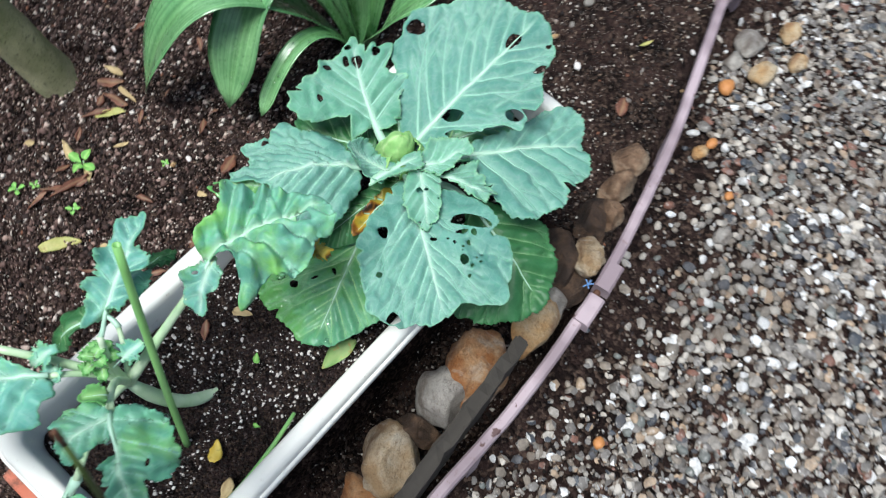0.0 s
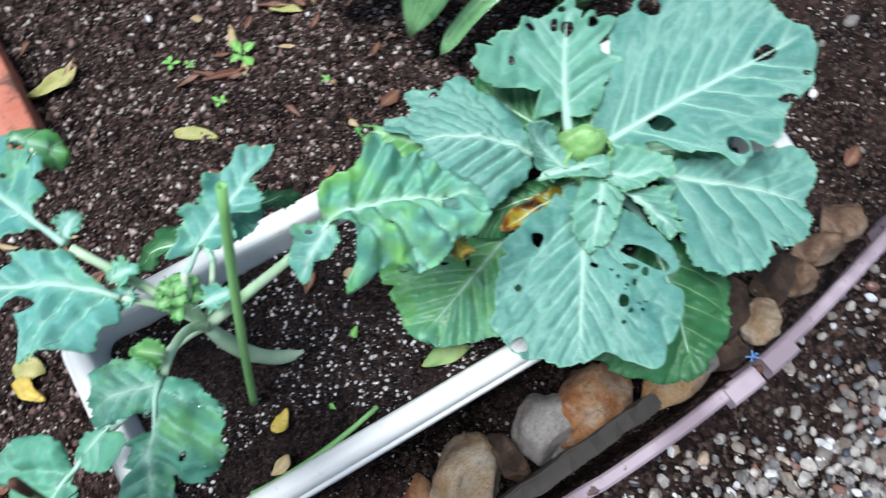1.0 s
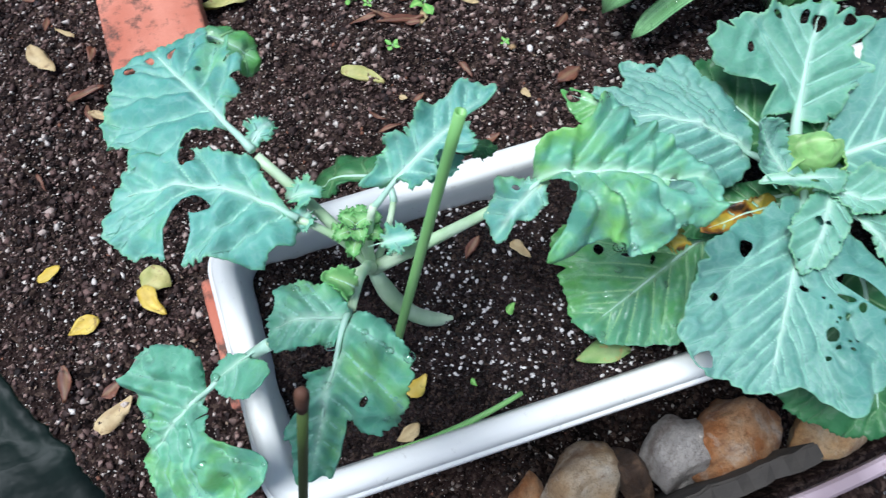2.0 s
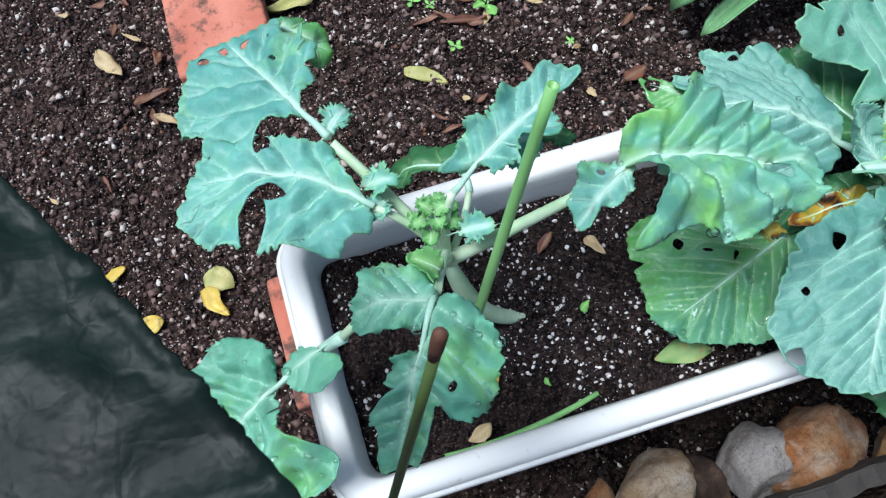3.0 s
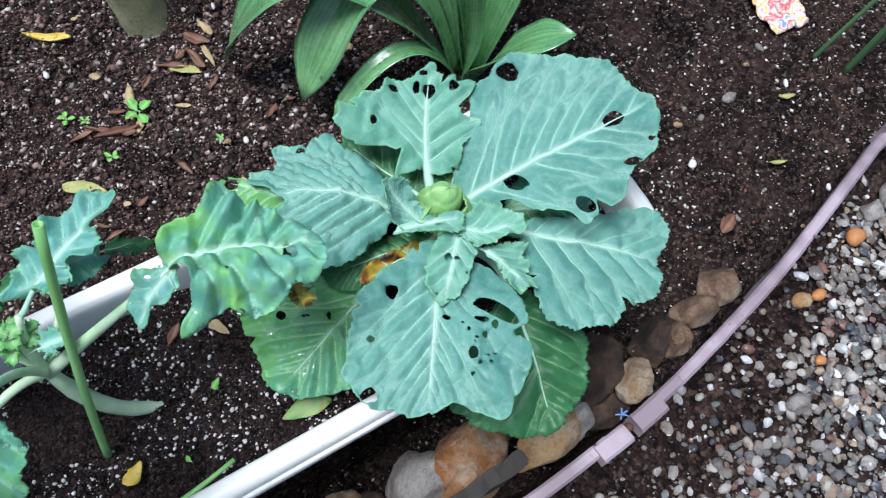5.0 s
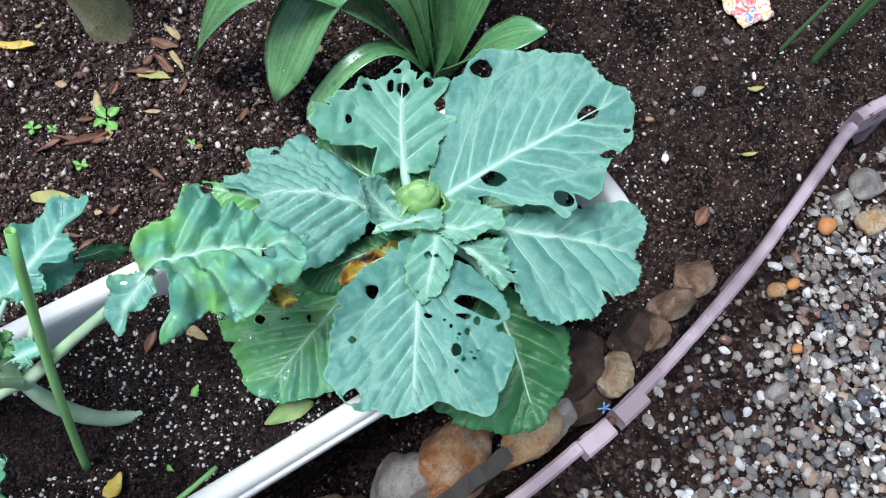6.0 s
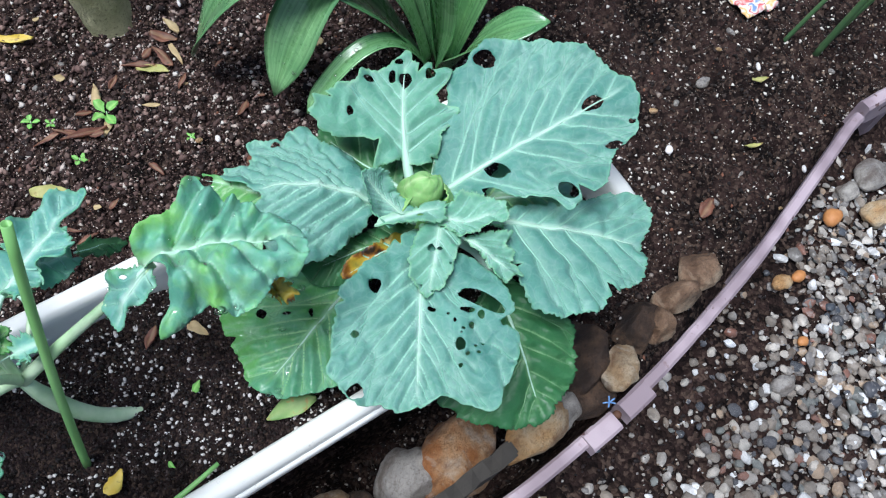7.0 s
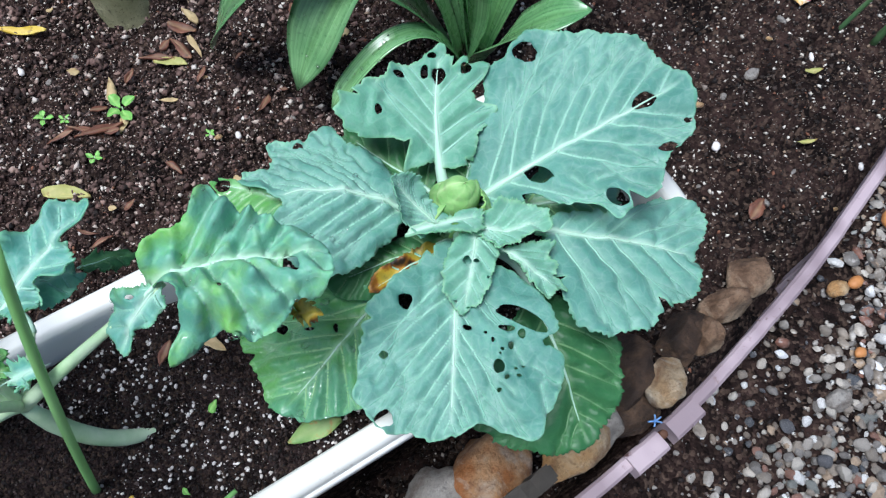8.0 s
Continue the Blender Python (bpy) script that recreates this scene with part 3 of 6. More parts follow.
    def height(u, v, puff, edge_w):
        s = np.clip((u + half) / (2 * half), -0.2, 1.25)
        h = arch * 4 * s * (1 - s) - droop * np.clip(s, 0, 2) ** 2 + cup * (v / rad) ** 2 - fold * np.abs(v) / rad
        h = h + 0.35 * cup * vnoise(u, v, 14, seed + 5) + 0.0022 * vnoise(u, v, 28, seed + 4) + 1.9 * quilt * np.abs(vnoise(u, v, 72, seed + 6)) + 0.5 * quilt * vnoise(u, v, 130, seed + 7)
        h = h + 2.5 * quilt * puff + crumple * (vnoise(u, v, 34, seed + 12) + 0.6 * np.abs(vnoise(u, v, 62, seed + 13)))
        for bu, bv, br, bh in bulges:
            h = h + bh / 1000 * np.exp(-((u * 1000 - bu) ** 2 + (v * 1000 - bv) ** 2) / br ** 2)
        th = np.arctan2(v, u + 0.3 * half)
        h = h + ruffle * edge_w * (vnoise(th * 3.2 * wave, th * 0, 1.0, seed + 8) + 0.7 * vnoise(u, v, 55 * wave, seed + 9))
        return h

    z = height(u, v, puff, edge_w)
    world = np.array(C)[None] + u[:, None] * np.array(U)[None] + flat_v[:, None] * np.array(V)[None] + z[:, None] * np.array(N)[None]
    me = mesh_of(name, world, [tuple(int(i) for i in q) for q in f])
    for key, values in (("vein", vein), ("halo", np.exp(-(gap / (soft_veins or 0.0022)) ** 1.1)), ("rim", np.clip(1 - dist / 0.0016, 0, 1) * 0.30)):
        at = me.attributes.new(key, "FLOAT", "POINT")
        at.data.foreach_set("value", values.astype(np.float32))
    ob = under(part(name, me, material, None, label), parent)
    so = ob.modifiers.new("thickness", "SOLIDIFY")
    so.thickness, so.offset = 0.0007, -1.0
    if drops:
        pick = np.random.default_rng(seed + 100)
        some = pick.choice(len(world), drops, replace=False)
        ball, tri = ico(2)
        pts, fcs = [], []
        for n, i in enumerate(some):
            r = 0.0006 + 0.0022 * pick.uniform() ** 3
            pts.append(ball * np.array((r * pick.uniform(0.9, 1.5), r, r * 0.55)) + world[i] + np.array((0, 0, r * 0.2)))
            fcs.append(tri + n * len(ball))
        wm = mesh_of("water", np.concatenate(pts), [tuple(int(a) for a in q) for q in np.concatenate(fcs)])
        tagged(part("water", wm, M_WATER, ob, "clear water drops"), kind="stuff")
    if lines and not soft_veins:
        spots, quads = [], []
        n = 0
        ring4 = [(math.cos(a), math.sin(a)) for a in (0.785, 2.356, 3.927, 5.498)]
        where = np.concatenate([q for q, lo, hi, order in lines])
        we = np.clip(1 - edge_distance(where[:, 0], where[:, 1], outline) / (0.35 * rad), 0, 1) ** 1.6
        lift = height(where[:, 0], where[:, 1] - bow_at(where[:, 0]), where[:, 0] * 0, we)
        at = 0
        dim = []
        for q, lo, hi, order in lines:
            k = len(q)
            dim += [np.clip((0.05, 0.50, 0.85)[order] + np.linspace(0.0, 0.60, k), 0, 0.95)] * 4
            zs = lift[at:at + k]
            at += k
            d = np.gradient(q, axis=0)
            d /= np.maximum(np.hypot(d[:, 0], d[:, 1]), 1e-9)[:, None]
            r = np.linspace(lo, hi, k)
            for ca, sa in ring4:
                x, y = q[:, 0] - d[:, 1] * r * ca, q[:, 1] + d[:, 0] * r * ca
                spots.append(np.array(C) + x[:, None] * np.array(U) + y[:, None] * np.array(V) + (zs + r * sa * 0.4 + 0.00055)[:, None] * np.array(N))
            i = np.arange(k - 1)
            for j in range(4):
                g, h = n + j * k, n + (j + 1) % 4 * k
                quads.append(np.stack([g + i, h + i, h + i + 1, g + i + 1], 1))
            n += 4 * k
        vm = mesh_of("vein", np.concatenate(spots), [tuple(int(a) for a in q) for q in np.concatenate(quads)])
        vm.attributes.new("fade", "FLOAT", "POINT").data.foreach_set("value", np.concatenate(dim).astype(np.float32))
        under(tagged(part("vein", vm, VEIN_OF.get(material, M_VEIN), None), kind="stuff"), parent).parent = ob
        ob.children[-1].matrix_parent_inverse = Matrix.Identity(4)
    if rib:
        us = np.linspace(-half, (2 * rib_end - 0.02) * half, 16)
        zs = height(us, us * 0, us * 0, us * 0)
        path = [C + U * float(a) + V * float(bow_at(a)) + N * float(b + 0.0002) for a, b in zip(us, zs)]
        rad_list = taper(rib * 0.8, rib * 0.10, len(path), 0.6)
        if root is not None:
            p0 = Vector(root)
            ctrl = path[0] - (path[1] - path[0]).normalized() * (path[0] - p0).length * 0.5
            lead = bezier(p0, ctrl, path[0], 8)[:-1]
            path, rad_list = lead + path, taper(rib * 1.35, rib, len(lead)) + rad_list
        r = under(part("midrib", tube_mesh("midrib", path, rad_list, 8), M_RIB), parent)
        r.parent = ob
        r.matrix_parent_inverse = Matrix.Identity(4)
    return ob


def simple_leaf(name, length, width, material, seed, curl=0.15, step=9, fold=0.2):
    """A small dry or young leaf lying along x, as a mesh with a fold at its vein."""
    n, w = step, 5
    verts, faces, vein = [], [], []
    for i in range(n + 1):
        s = i / n
        half = width / 2 * (math.sin(math.pi * min(1, (s * 0.94 + 0.03) ** (1.0 + 0.45 * math.sin(seed * 3.7)))) ** 0.8)
        for j in range(-w // 2 + 1, w // 2 + 1):
            t = j / (w // 2)
            y = t * half * (1 + 0.26 * float(vnoise(s * 7, t * 1.5, 1, seed))) * (1 + 0.25 * t * math.sin(seed * 2.3))
            z = fold * abs(y) + curl * length * (s - 0.5) ** 2 + 0.10 * length * float(vnoise(s * 3, t * 2, 1.3, seed + 4)) + 0.25 * abs(y) * math.sin(seed * 1.9 + s * 3)
            verts.append((s * length - length / 2, y + 0.06 * length * math.sin(s * 3 + seed), z))
            vein.append(1.0 if j == 0 else 0.0)
    c = w // 2 * 2 + 1
    for i in range(n):
        for j in range(c - 1):
            a = i * c + j
            faces.append((a, a + 1, a + 1 + c, a + c))
    me = mesh_of(name, verts, faces)
    at = me.attributes.new("vein", "FLOAT", "POINT")
    at.data.foreach_set("value", np.array(vein, np.float32))
    me.materials.append(material)
    return me


ICO = {}


def ico(level):
    if level == 0:
        return np.array([(1, 0, 0), (0, 1, 0), (-1, 0, 0), (0, -1, 0), (0, 0, 1), (0, 0, -1)], float), np.array([(0, 1, 4), (1, 2, 4), (2, 3, 4), (3, 0, 4), (1, 0, 5), (2, 1, 5), (3, 2, 5), (0, 3, 5)])
    if level not in ICO:
        bm = bmesh.new()
        bmesh.ops.create_icosphere(bm, subdivisions=level, radius=1)
        bm.verts.ensure_lookup_table()
        ICO[level] = (np.array([v.co[:] for v in bm.verts]), np.array([[v.index for v in f.verts] for f in bm.faces]))
        bm.free()
    return ICO[level]


def lump(level, size, seed, rough=0.25, facet=0.0, freq=1.2):
    """The points and faces of an uneven stone."""
    v, f = ico(level)
    out = []
    for p in v:
        q = Vector(p)
        k = 1 + rough * noise.noise(q * freq + Vector((seed * 3.1, seed * 1.7, seed * 0.9))) + 0.35 * rough * noise.noise(q * freq * 2.7 + Vector((seed, 5, seed)))
        if facet:
            k = min(k, facet / max(abs(q.x) ** 3 + abs(q.y) ** 3 + abs(q.z) ** 3, 0.2) ** 0.33)
        out.append(q * k)
    return np.array([o[:] for o in out]) * np.array(size), f


def hewn(level, size, seed, cuts=11, rough=0.10, sharp=0.74):
    """A stone with broken flat faces and softened corners."""
    v, f = ico(level)
    r = np.random.default_rng(seed)
    p = v.copy()
    for _ in range(cuts):
        n = r.normal(size=3)
        n /= np.linalg.norm(n)
        d = r.uniform(0.62, 0.86)
        over = np.clip(p @ n - d, 0, None)
        p = p - (over * sharp)[:, None] * n
    out = []
    for q, o in zip(p, v):
        w = Vector(o) + Vector((seed * 1.3, seed * 0.7, seed * 2.1))
        out.append(q * (1 + rough * noise.noise(w * 1.6) + 0.4 * rough * noise.noise(w * 5) + 0.28 * rough * noise.noise(w * 13) + 0.16 * rough * noise.noise(w * 31)))
    return np.array(out) * np.array(size), f


def scatter_mesh(name, places, sizes, level=1, flat=0.7, seed=3, kinds=12, rough=0.3, sink=0.3, crisp=False, broken=0):
    """Many small lumps joined into one mesh."""
    forms = [hewn(level, (1.2, 1.2, 1.2), seed + i, broken, 0.20, 0.95)[0] if broken else lump(level, (1, 1, 1), seed + i, rough)[0] for i in range(kinds)]
    f = ico(level)[1]
    r = np.random.default_rng(seed)
    if crisp:
        forms = [p * r.uniform(0.6, 1.5, (len(p), 1)) + r.uniform(-0.25, 0.25, p.shape) for p in forms]
    V, F = [], []
    n = 0
    for (x, y, z), s in zip(places, sizes):
        p = forms[r.integers(kinds)]
        a, b = r.uniform(0, 6.283), r.uniform(-0.5, 0.5)
        sc = np.array((r.uniform(0.9, 1.25), r.uniform(0.55, 0.95), flat * r.uniform(0.7, 1.15))) * s
        q = p * sc
        ca, sa, cb, sb = math.cos(a), math.sin(a), math.cos(b), math.sin(b)
        q = np.stack([q[:, 0] * cb + q[:, 2] * sb, q[:, 1], -q[:, 0] * sb + q[:, 2] * cb], 1)
        q = np.stack([q[:, 0] * ca - q[:, 1] * sa, q[:, 0] * sa + q[:, 1] * ca, q[:, 2]], 1)
        V.append(q + (x, y, z + s * flat * (1 - 2 * sink)))
        F.append(f + n)
        n += len(q)
    V, F = np.concatenate(V), np.concatenate(F)
    me = bpy.data.meshes.new(name)
    me.vertices.add(len(V))
    me.vertices.foreach_set("co", V.ravel().astype(np.float32))
    me.loops.add(F.size)
    me.loops.foreach_set("vertex_index", F.ravel().astype(np.int32))
    me.polygons.add(len(F))
    me.polygons.foreach_set("loop_start", np.arange(0, F.size, 3, dtype=np.int32))
    me.update(calc_edges=True)
    if not crisp:
        me.shade_smooth()
    if broken:
        me.set_sharp_from_angle(angle=radians(38))
    return me


# ---- the lie of the land ----
EDGE_X = [-3.0, -0.40, -0.077, 0.026, 0.106, 0.19, 0.255, 0.34, 0.42, 0.51, 0.58, 0.655, 0.75, 4.0]
EDGE_Y = [-0.30, -0.215, -0.218, -0.222, -0.220, -0.212, -0.203, -0.185, -0.166, -0.139, -0.117, -0.092, -0.097, -0.30]


def edge_line(x):
    """The line through the marks, eased over a hand's width."""
    x = np.asarray(x, float)
    return sum(np.interp(x + d, EDGE_X, EDGE_Y) for d in np.linspace(-0.03, 0.03, 9)) / 9


def ground_height(x, y):
    """Bed level 0, a sunk strip beside the box, the gravel path a little lower."""
    x, y = np.asarray(x, float), np.asarray(y, float)
    e = edge_line(x)
    path = 1 / (1 + np.exp(np.clip((y - e) / 0.006, -60, 60)))
    h = -0.024 * path
    ditch = np.clip((-0.088 - y) / 0.012, 0, 1) * np.clip((y - e - 0.004) / 0.010, 0, 1) * np.clip((0.27 - x) / 0.08, 0, 1) * np.clip((x + 0.36) / 0.06, 0, 1)
    h = h - 0.055 * ditch
    near = np.exp(-((x / 1.6) ** 2 + (y / 1.6) ** 2))
    h = h + near * (1 - 0.6 * path) * (0.010 * vnoise(x, y, 7, 1) + 0.006 * vnoise(x, y, 22, 2) + 0.004 * vnoise(x, y, 60, 3) + 0.0020 * vnoise(x, y, 140, 4) + 0.0050 * clods(x, y, 0.0125, 5) + 0.0045 * clods(x, y, 0.0062, 9) - 0.005)
    return h


def spread(fine0, fine1, step):
    a = list(np.arange(fine0, fine1 + step / 2, step))
    g, lo, hi = step, a[0], a[-1]
    left, right = [], []
    while hi < 400:
        g *= 1.45
        lo, hi = lo - g, hi + g
        left.append(lo)
        right.append(hi)
    return np.array(left[::-1] + a + right)


gx, gy = spread(-0.72, 1.12, 0.0033), spread(-0.72, 0.80, 0.0033)
GX, GY = np.meshgrid(gx, gy)
GZ = ground_height(GX, GY)
nx, ny = len(gx), len(gy)
me = bpy.data.meshes.new("ground")
V = np.stack([GX.ravel(), GY.ravel(), GZ.ravel()], 1)
idx = np.arange(nx * ny).reshape(ny, nx)
F = np.stack([idx[:-1, :-1], idx[:-1, 1:], idx[1:, 1:], idx[1:, :-1]], -1).reshape(-1, 4)
me.vertices.add(len(V))
me.vertices.foreach_set("co", V.ravel().astype(np.float32))
me.loops.add(F.size)
me.loops.foreach_set("vertex_index", F.ravel().astype(np.int32))
me.polygons.add(len(F))
me.polygons.foreach_set("loop_start", np.arange(0, F.size, 4, dtype=np.int32))
me.update(calc_edges=True)
me.shade_smooth()
tagged(part("ground", me, M_SOIL), "dark crumbly garden soil with grit and fallen leaves", "soil", kind="structure")

# ---- planter box ----
BX0, BX1, BY0, BY1, RIM = -0.308, 0.290, -0.1125, 0.0960, 0.206


def round_rect(x0, x1, y0, y1, inset, n=8):
    """The far end is rounder than the near end."""
    pts = []
    q, r0 = max(0.052 - inset * 0.8, 0.015), max(0.030 - inset * 0.7, 0.010)
    for cx, cy, a0, r in ((x1 - q, y1 - q, 0, q), (x0 + r0, y1 - r0, 90, r0), (x0 + r0, y0 + r0, 180, r0), (x1 - q, y0 + q, 270, q)):
        for i in range(n + 1):
            a = radians(a0 + 90 * i / n)
            pts.append((cx + r * math.cos(a), cy + r * math.sin(a)))
    return pts


def loft(name, profile, close_first=False, close_last=False, ring=False):
    """Loops of a rounded rectangle at (inset, height), joined into one shell."""
    verts, faces = [], []
    n = 0
    for inset, z in profile:
        loop = round_rect(BX0 + inset, BX1 - inset, BY0 + inset, BY1 - inset, inset)
        n = len(loop)
        verts += [(x, y, z) for x, y in loop]
    m = len(profile)
    for i in range(m if ring else m - 1):
        for k in range(n):
            a, b = i * n + k, i * n + (k + 1) % n
            c, d = ((i + 1) % m) * n + (k + 1) % n, ((i + 1) % m) * n + k
            faces.append((a, b, c, d))
    if close_first:
        faces.append(tuple(reversed(range(n))))
    if close_last:
        faces.append(tuple((m - 1) * n + k for k in range(n)))
    me = mesh_of(name, verts, faces)
    me.set_sharp_from_angle(angle=radians(50))
    return me


box = thing("planter_box", (0, 0, 0.0), "long white plastic planter box with rolled rim, full of soil", "planter")
under(part("body", loft("body", [(0.034, 0.002), (0.031, 0.0), (0.030, 0.006), (0.006, RIM - 0.024), (0.006, RIM - 0.0145), (0.0145, RIM - 0.0145), (0.0222, RIM - 0.0168), (0.0252, RIM - 0.040), (0.040, 0.012)], True, True), M_PLASTIC, None), box)
under(part("rim", loft("rim", [(0.0055, RIM - 0.0235), (0.0008, RIM - 0.024), (-0.0006, RIM - 0.021), (-0.0004, RIM - 0.0125), (0.0008, RIM - 0.0112), (0.0026, RIM - 0.0108), (0.0030, RIM - 0.0070), (0.0042, RIM - 0.0030), (0.0066, RIM - 0.0007), (0.0105, RIM), (0.0160, RIM - 0.0004), (0.0188, RIM - 0.0016), (0.0206, RIM - 0.0044), (0.0216, RIM - 0.0100), (0.0226, RIM - 0.0164), (0.0210, RIM - 0.0160), (0.012, RIM - 0.0140), (0.007, RIM - 0.0140)], ring=True), M_PLASTIC, None, "rounded white rolled rim"), box)




def potting_height(x, y):
    x, y = np.asarray(x, float), np.asarray(y, float)
    d = np.minimum(np.minimum(x - BX0 - 0.02, BX1 - 0.02 - x), np.minimum(y - BY0 - 0.02, BY1 - 0.02 - y))
    return 0.166 + 0.012 * np.clip(d / 0.05, 0, 1) + 0.004 * vnoise(x, y, 14, 21) + 0.003 * vnoise(x, y, 45, 22) + 0.0030 * clods(x, y, 0.0085, 25) + 0.0022 * clods(x, y, 0.0050, 28) - 0.002


px, py = np.arange(BX0 + 0.0235, BX1 - 0.023, 0.0028), np.arange(BY0 + 0.0235, BY1 - 0.023, 0.0028)
PX, PY = np.meshgrid(px, py)
PZ = potting_height(PX, PY)
corner = np.where(PX < 0, 0.012, 0.030)
dx = np.maximum(np.maximum(BX0 + 0.0235 + corner - PX, PX - (BX1 - 0.026 - corner)), 0)
dy = np.maximum(np.maximum(BY0 + 0.0235 + corner - PY, PY - (BY1 - 0.026 - corner)), 0)
keep = (np.hypot(dx, dy) < corner + 0.004)
idx = np.arange(PX.size).reshape(PX.shape)
quads = np.stack([idx[:-1, :-1], idx[:-1, 1:], idx[1:, 1:], idx[1:, :-1]], -1).reshape(-1, 4)
quads = quads[keep.ravel()[quads].all(1)]
me = mesh_of("potting_soil", np.stack([PX.ravel(), PY.ravel(), PZ.ravel()], 1), [tuple(int(i) for i in q) for q in quads])
tagged(part("potting_soil", me, M_POTTING), "moist black potting soil with white perlite in the planter", "soil", kind="stuff")


def inside_box(n, gen, margin=0.026):
    x, y = gen.uniform(BX0 + margin, BX1 - margin, n), gen.uniform(BY0 + margin, BY1 - margin, n)
    return np.stack([x, y, potting_height(x, y)], 1)


gen = np.random.default_rng(11)
pl = inside_box(4700, gen)
pl = pl[vnoise(pl[:, 0], pl[:, 1], 26, 35) + 0.6 * vnoise(pl[:, 0], pl[:, 1], 9, 36) + 0.45 * np.clip(-pl[:, 0] / 0.2, 0, 1) + 0.25 * np.clip(-(pl[:, 1] + 0.03) / 0.05, 0, 1) > 0.26]
tagged(part("perlite", scatter_mesh("perlite", pl, 0.0004 + 0.0017 * gen.uniform(0, 1, len(pl)) ** 3, 1, 0.85, 5, 8), M_PERLITE), "white perlite grains on the potting soil", "perlite", kind="stuff")
pl = inside_box(15000, gen)
tagged(part("potting_crumbs", scatter_mesh("potting_crumbs", pl, 0.0005 + 0.0013 * gen.uniform(0, 1, len(pl)) ** 2, 0, 0.9, 6, 30, 0.9, crisp=True), M_CRUMB_WET), "dark crumbs of potting soil", "soil crumb", kind="stuff")


# ---- bricks ----
def brick(name, x0, x1, y0, y1, z0, z1, label):
    bm = bmesh.new()
    bmesh.ops.create_cube(bm, size=1)
    for v in bm.verts:
        v.co = Vector(((x0 + x1) / 2 + v.co.x * (x1 - x0), (y0 + y1) / 2 + v.co.y * (y1 - y0), (z0 + z1) / 2 + v.co.z * (z1 - z0)))
    bmesh.ops.bevel(bm, geom=bm.edges[:], offset=0.004, segments=2, affect="EDGES", profile=0.6)
    bmesh.ops.subdivide_edges(bm, edges=[e for e in bm.edges if e.calc_length() > 0.03], cuts=6, use_grid_fill=True)
    for v in bm.verts:
        v.co += Vector((noise.noise(v.co * 40), noise.noise(v.co * 40 + Vector((9, 0, 0))), noise.noise(v.co * 40 + Vector((0, 9, 0))))) * 0.0012
    for f in bm.faces:
        f.smooth = True
    return tagged(part(name, bm, M_BRICK), label, "brick")


brick("brick", -0.376, -0.278, 0.345, 0.545, -0.012, 0.05, "worn orange terracotta brick half sunk in the bed")
brick("brick", -0.333, -0.294, -0.012, 0.100, -0.015, 0.100, "orange terracotta brick on edge against the planter")

# ---- cabbage plant ----
cabbage = thing("cabbage_plant", (0.098, -0.008, 0.178), "young blue-green cabbage with broad insect-bitten leaves, growing in the planter", "cabbage")
CORE = Vector((0.098, -0.008, 0.248))
stem = bezier((0.100, -0.010, 0.165), (0.094, -0.012, 0.21), CORE, 8)
under(part("stem", tube_mesh("stem", stem, taper(0.012, 0.010, 9), 12), M_STEM, None, "thick pale green stem"), cabbage)
R0 = tuple(CORE)
blade("leaf", cabbage, (0.114, -0.006, 0.262), (0.275, -0.021, 0.312), (3, 11),
      [74, 74, 74, 74, 73, 73, 68, 67, 66, 64, 65, 66, 69, 72, 74, 73, 70, 74, 76, 71, 68, 67, 68, 71, 73, 76, 81, 88, 92, 87, 81, 73, 60, 60, 61, 61, 60, 59, 62, 77, 75, 74, 75, 74, 71, 68, 68, 72, 75, 78, 79, 81, 81, 81], M_CABBAGE,
      holes=[(-2.4, 72.7, 8.1, 6.4, -33), (49.5, 0.6, 8.6, 5.6, -5), (68, -26, 2.5, 2.3, -32), (45.1, -37.7, 6.3, 4.5, -21), (-38.7, -8.6, 10.5, 5.9, -47), (-49.2, -24.7, 8.7, 4, -47), (-1.7, -52.4, 8.6, 5.6, -68)],
      arch=0.004, cup=0.007, ruffle=0.0035, seed=2, nick=2, fan=24, rib_end=0.40, rib=0.0042, root=R0, step=0.0026, jag=0.0011)
blade("leaf", cabbage, (0.106, 0.030, 0.270), (0.145, 0.094, 0.292), (-9, 11),
      [43, 39, 38, 39, 40, 43, 40, 38, 40, 46, 48, 51, 59, 58, 62, 58, 54, 46, 36, 29, 27, 25, 24, 23, 41, 38, 37, 35, 34, 35, 38, 41, 44, 45, 47, 44, 42, 40, 40, 43, 48, 49, 51, 39, 37, 39, 57, 59, 49, 52, 48, 47, 52, 47], M_CABBAGE_YOUNG,
      holes=[(19.7, 29, 3.9, 3.2, -88), (21.3, 11.2, 2.6, 5, -88), (19.5, 1.1, 4.8, 6.3, -88), (33.3, 6.4, 3.5, 2.3, -88), (25.2, -17.8, 4, 4.1, -88), (-7.2, 43, 2.6, 4, -88)],
      arch=0.003, cup=0.006, ruffle=0.004, crumple=0.0008, seed=3, nick=8, fan=22, rib=0.0038, rib_end=0.32, root=R0, step=0.0022, jag=0.0010, spacing=0.012, bow=0.003)
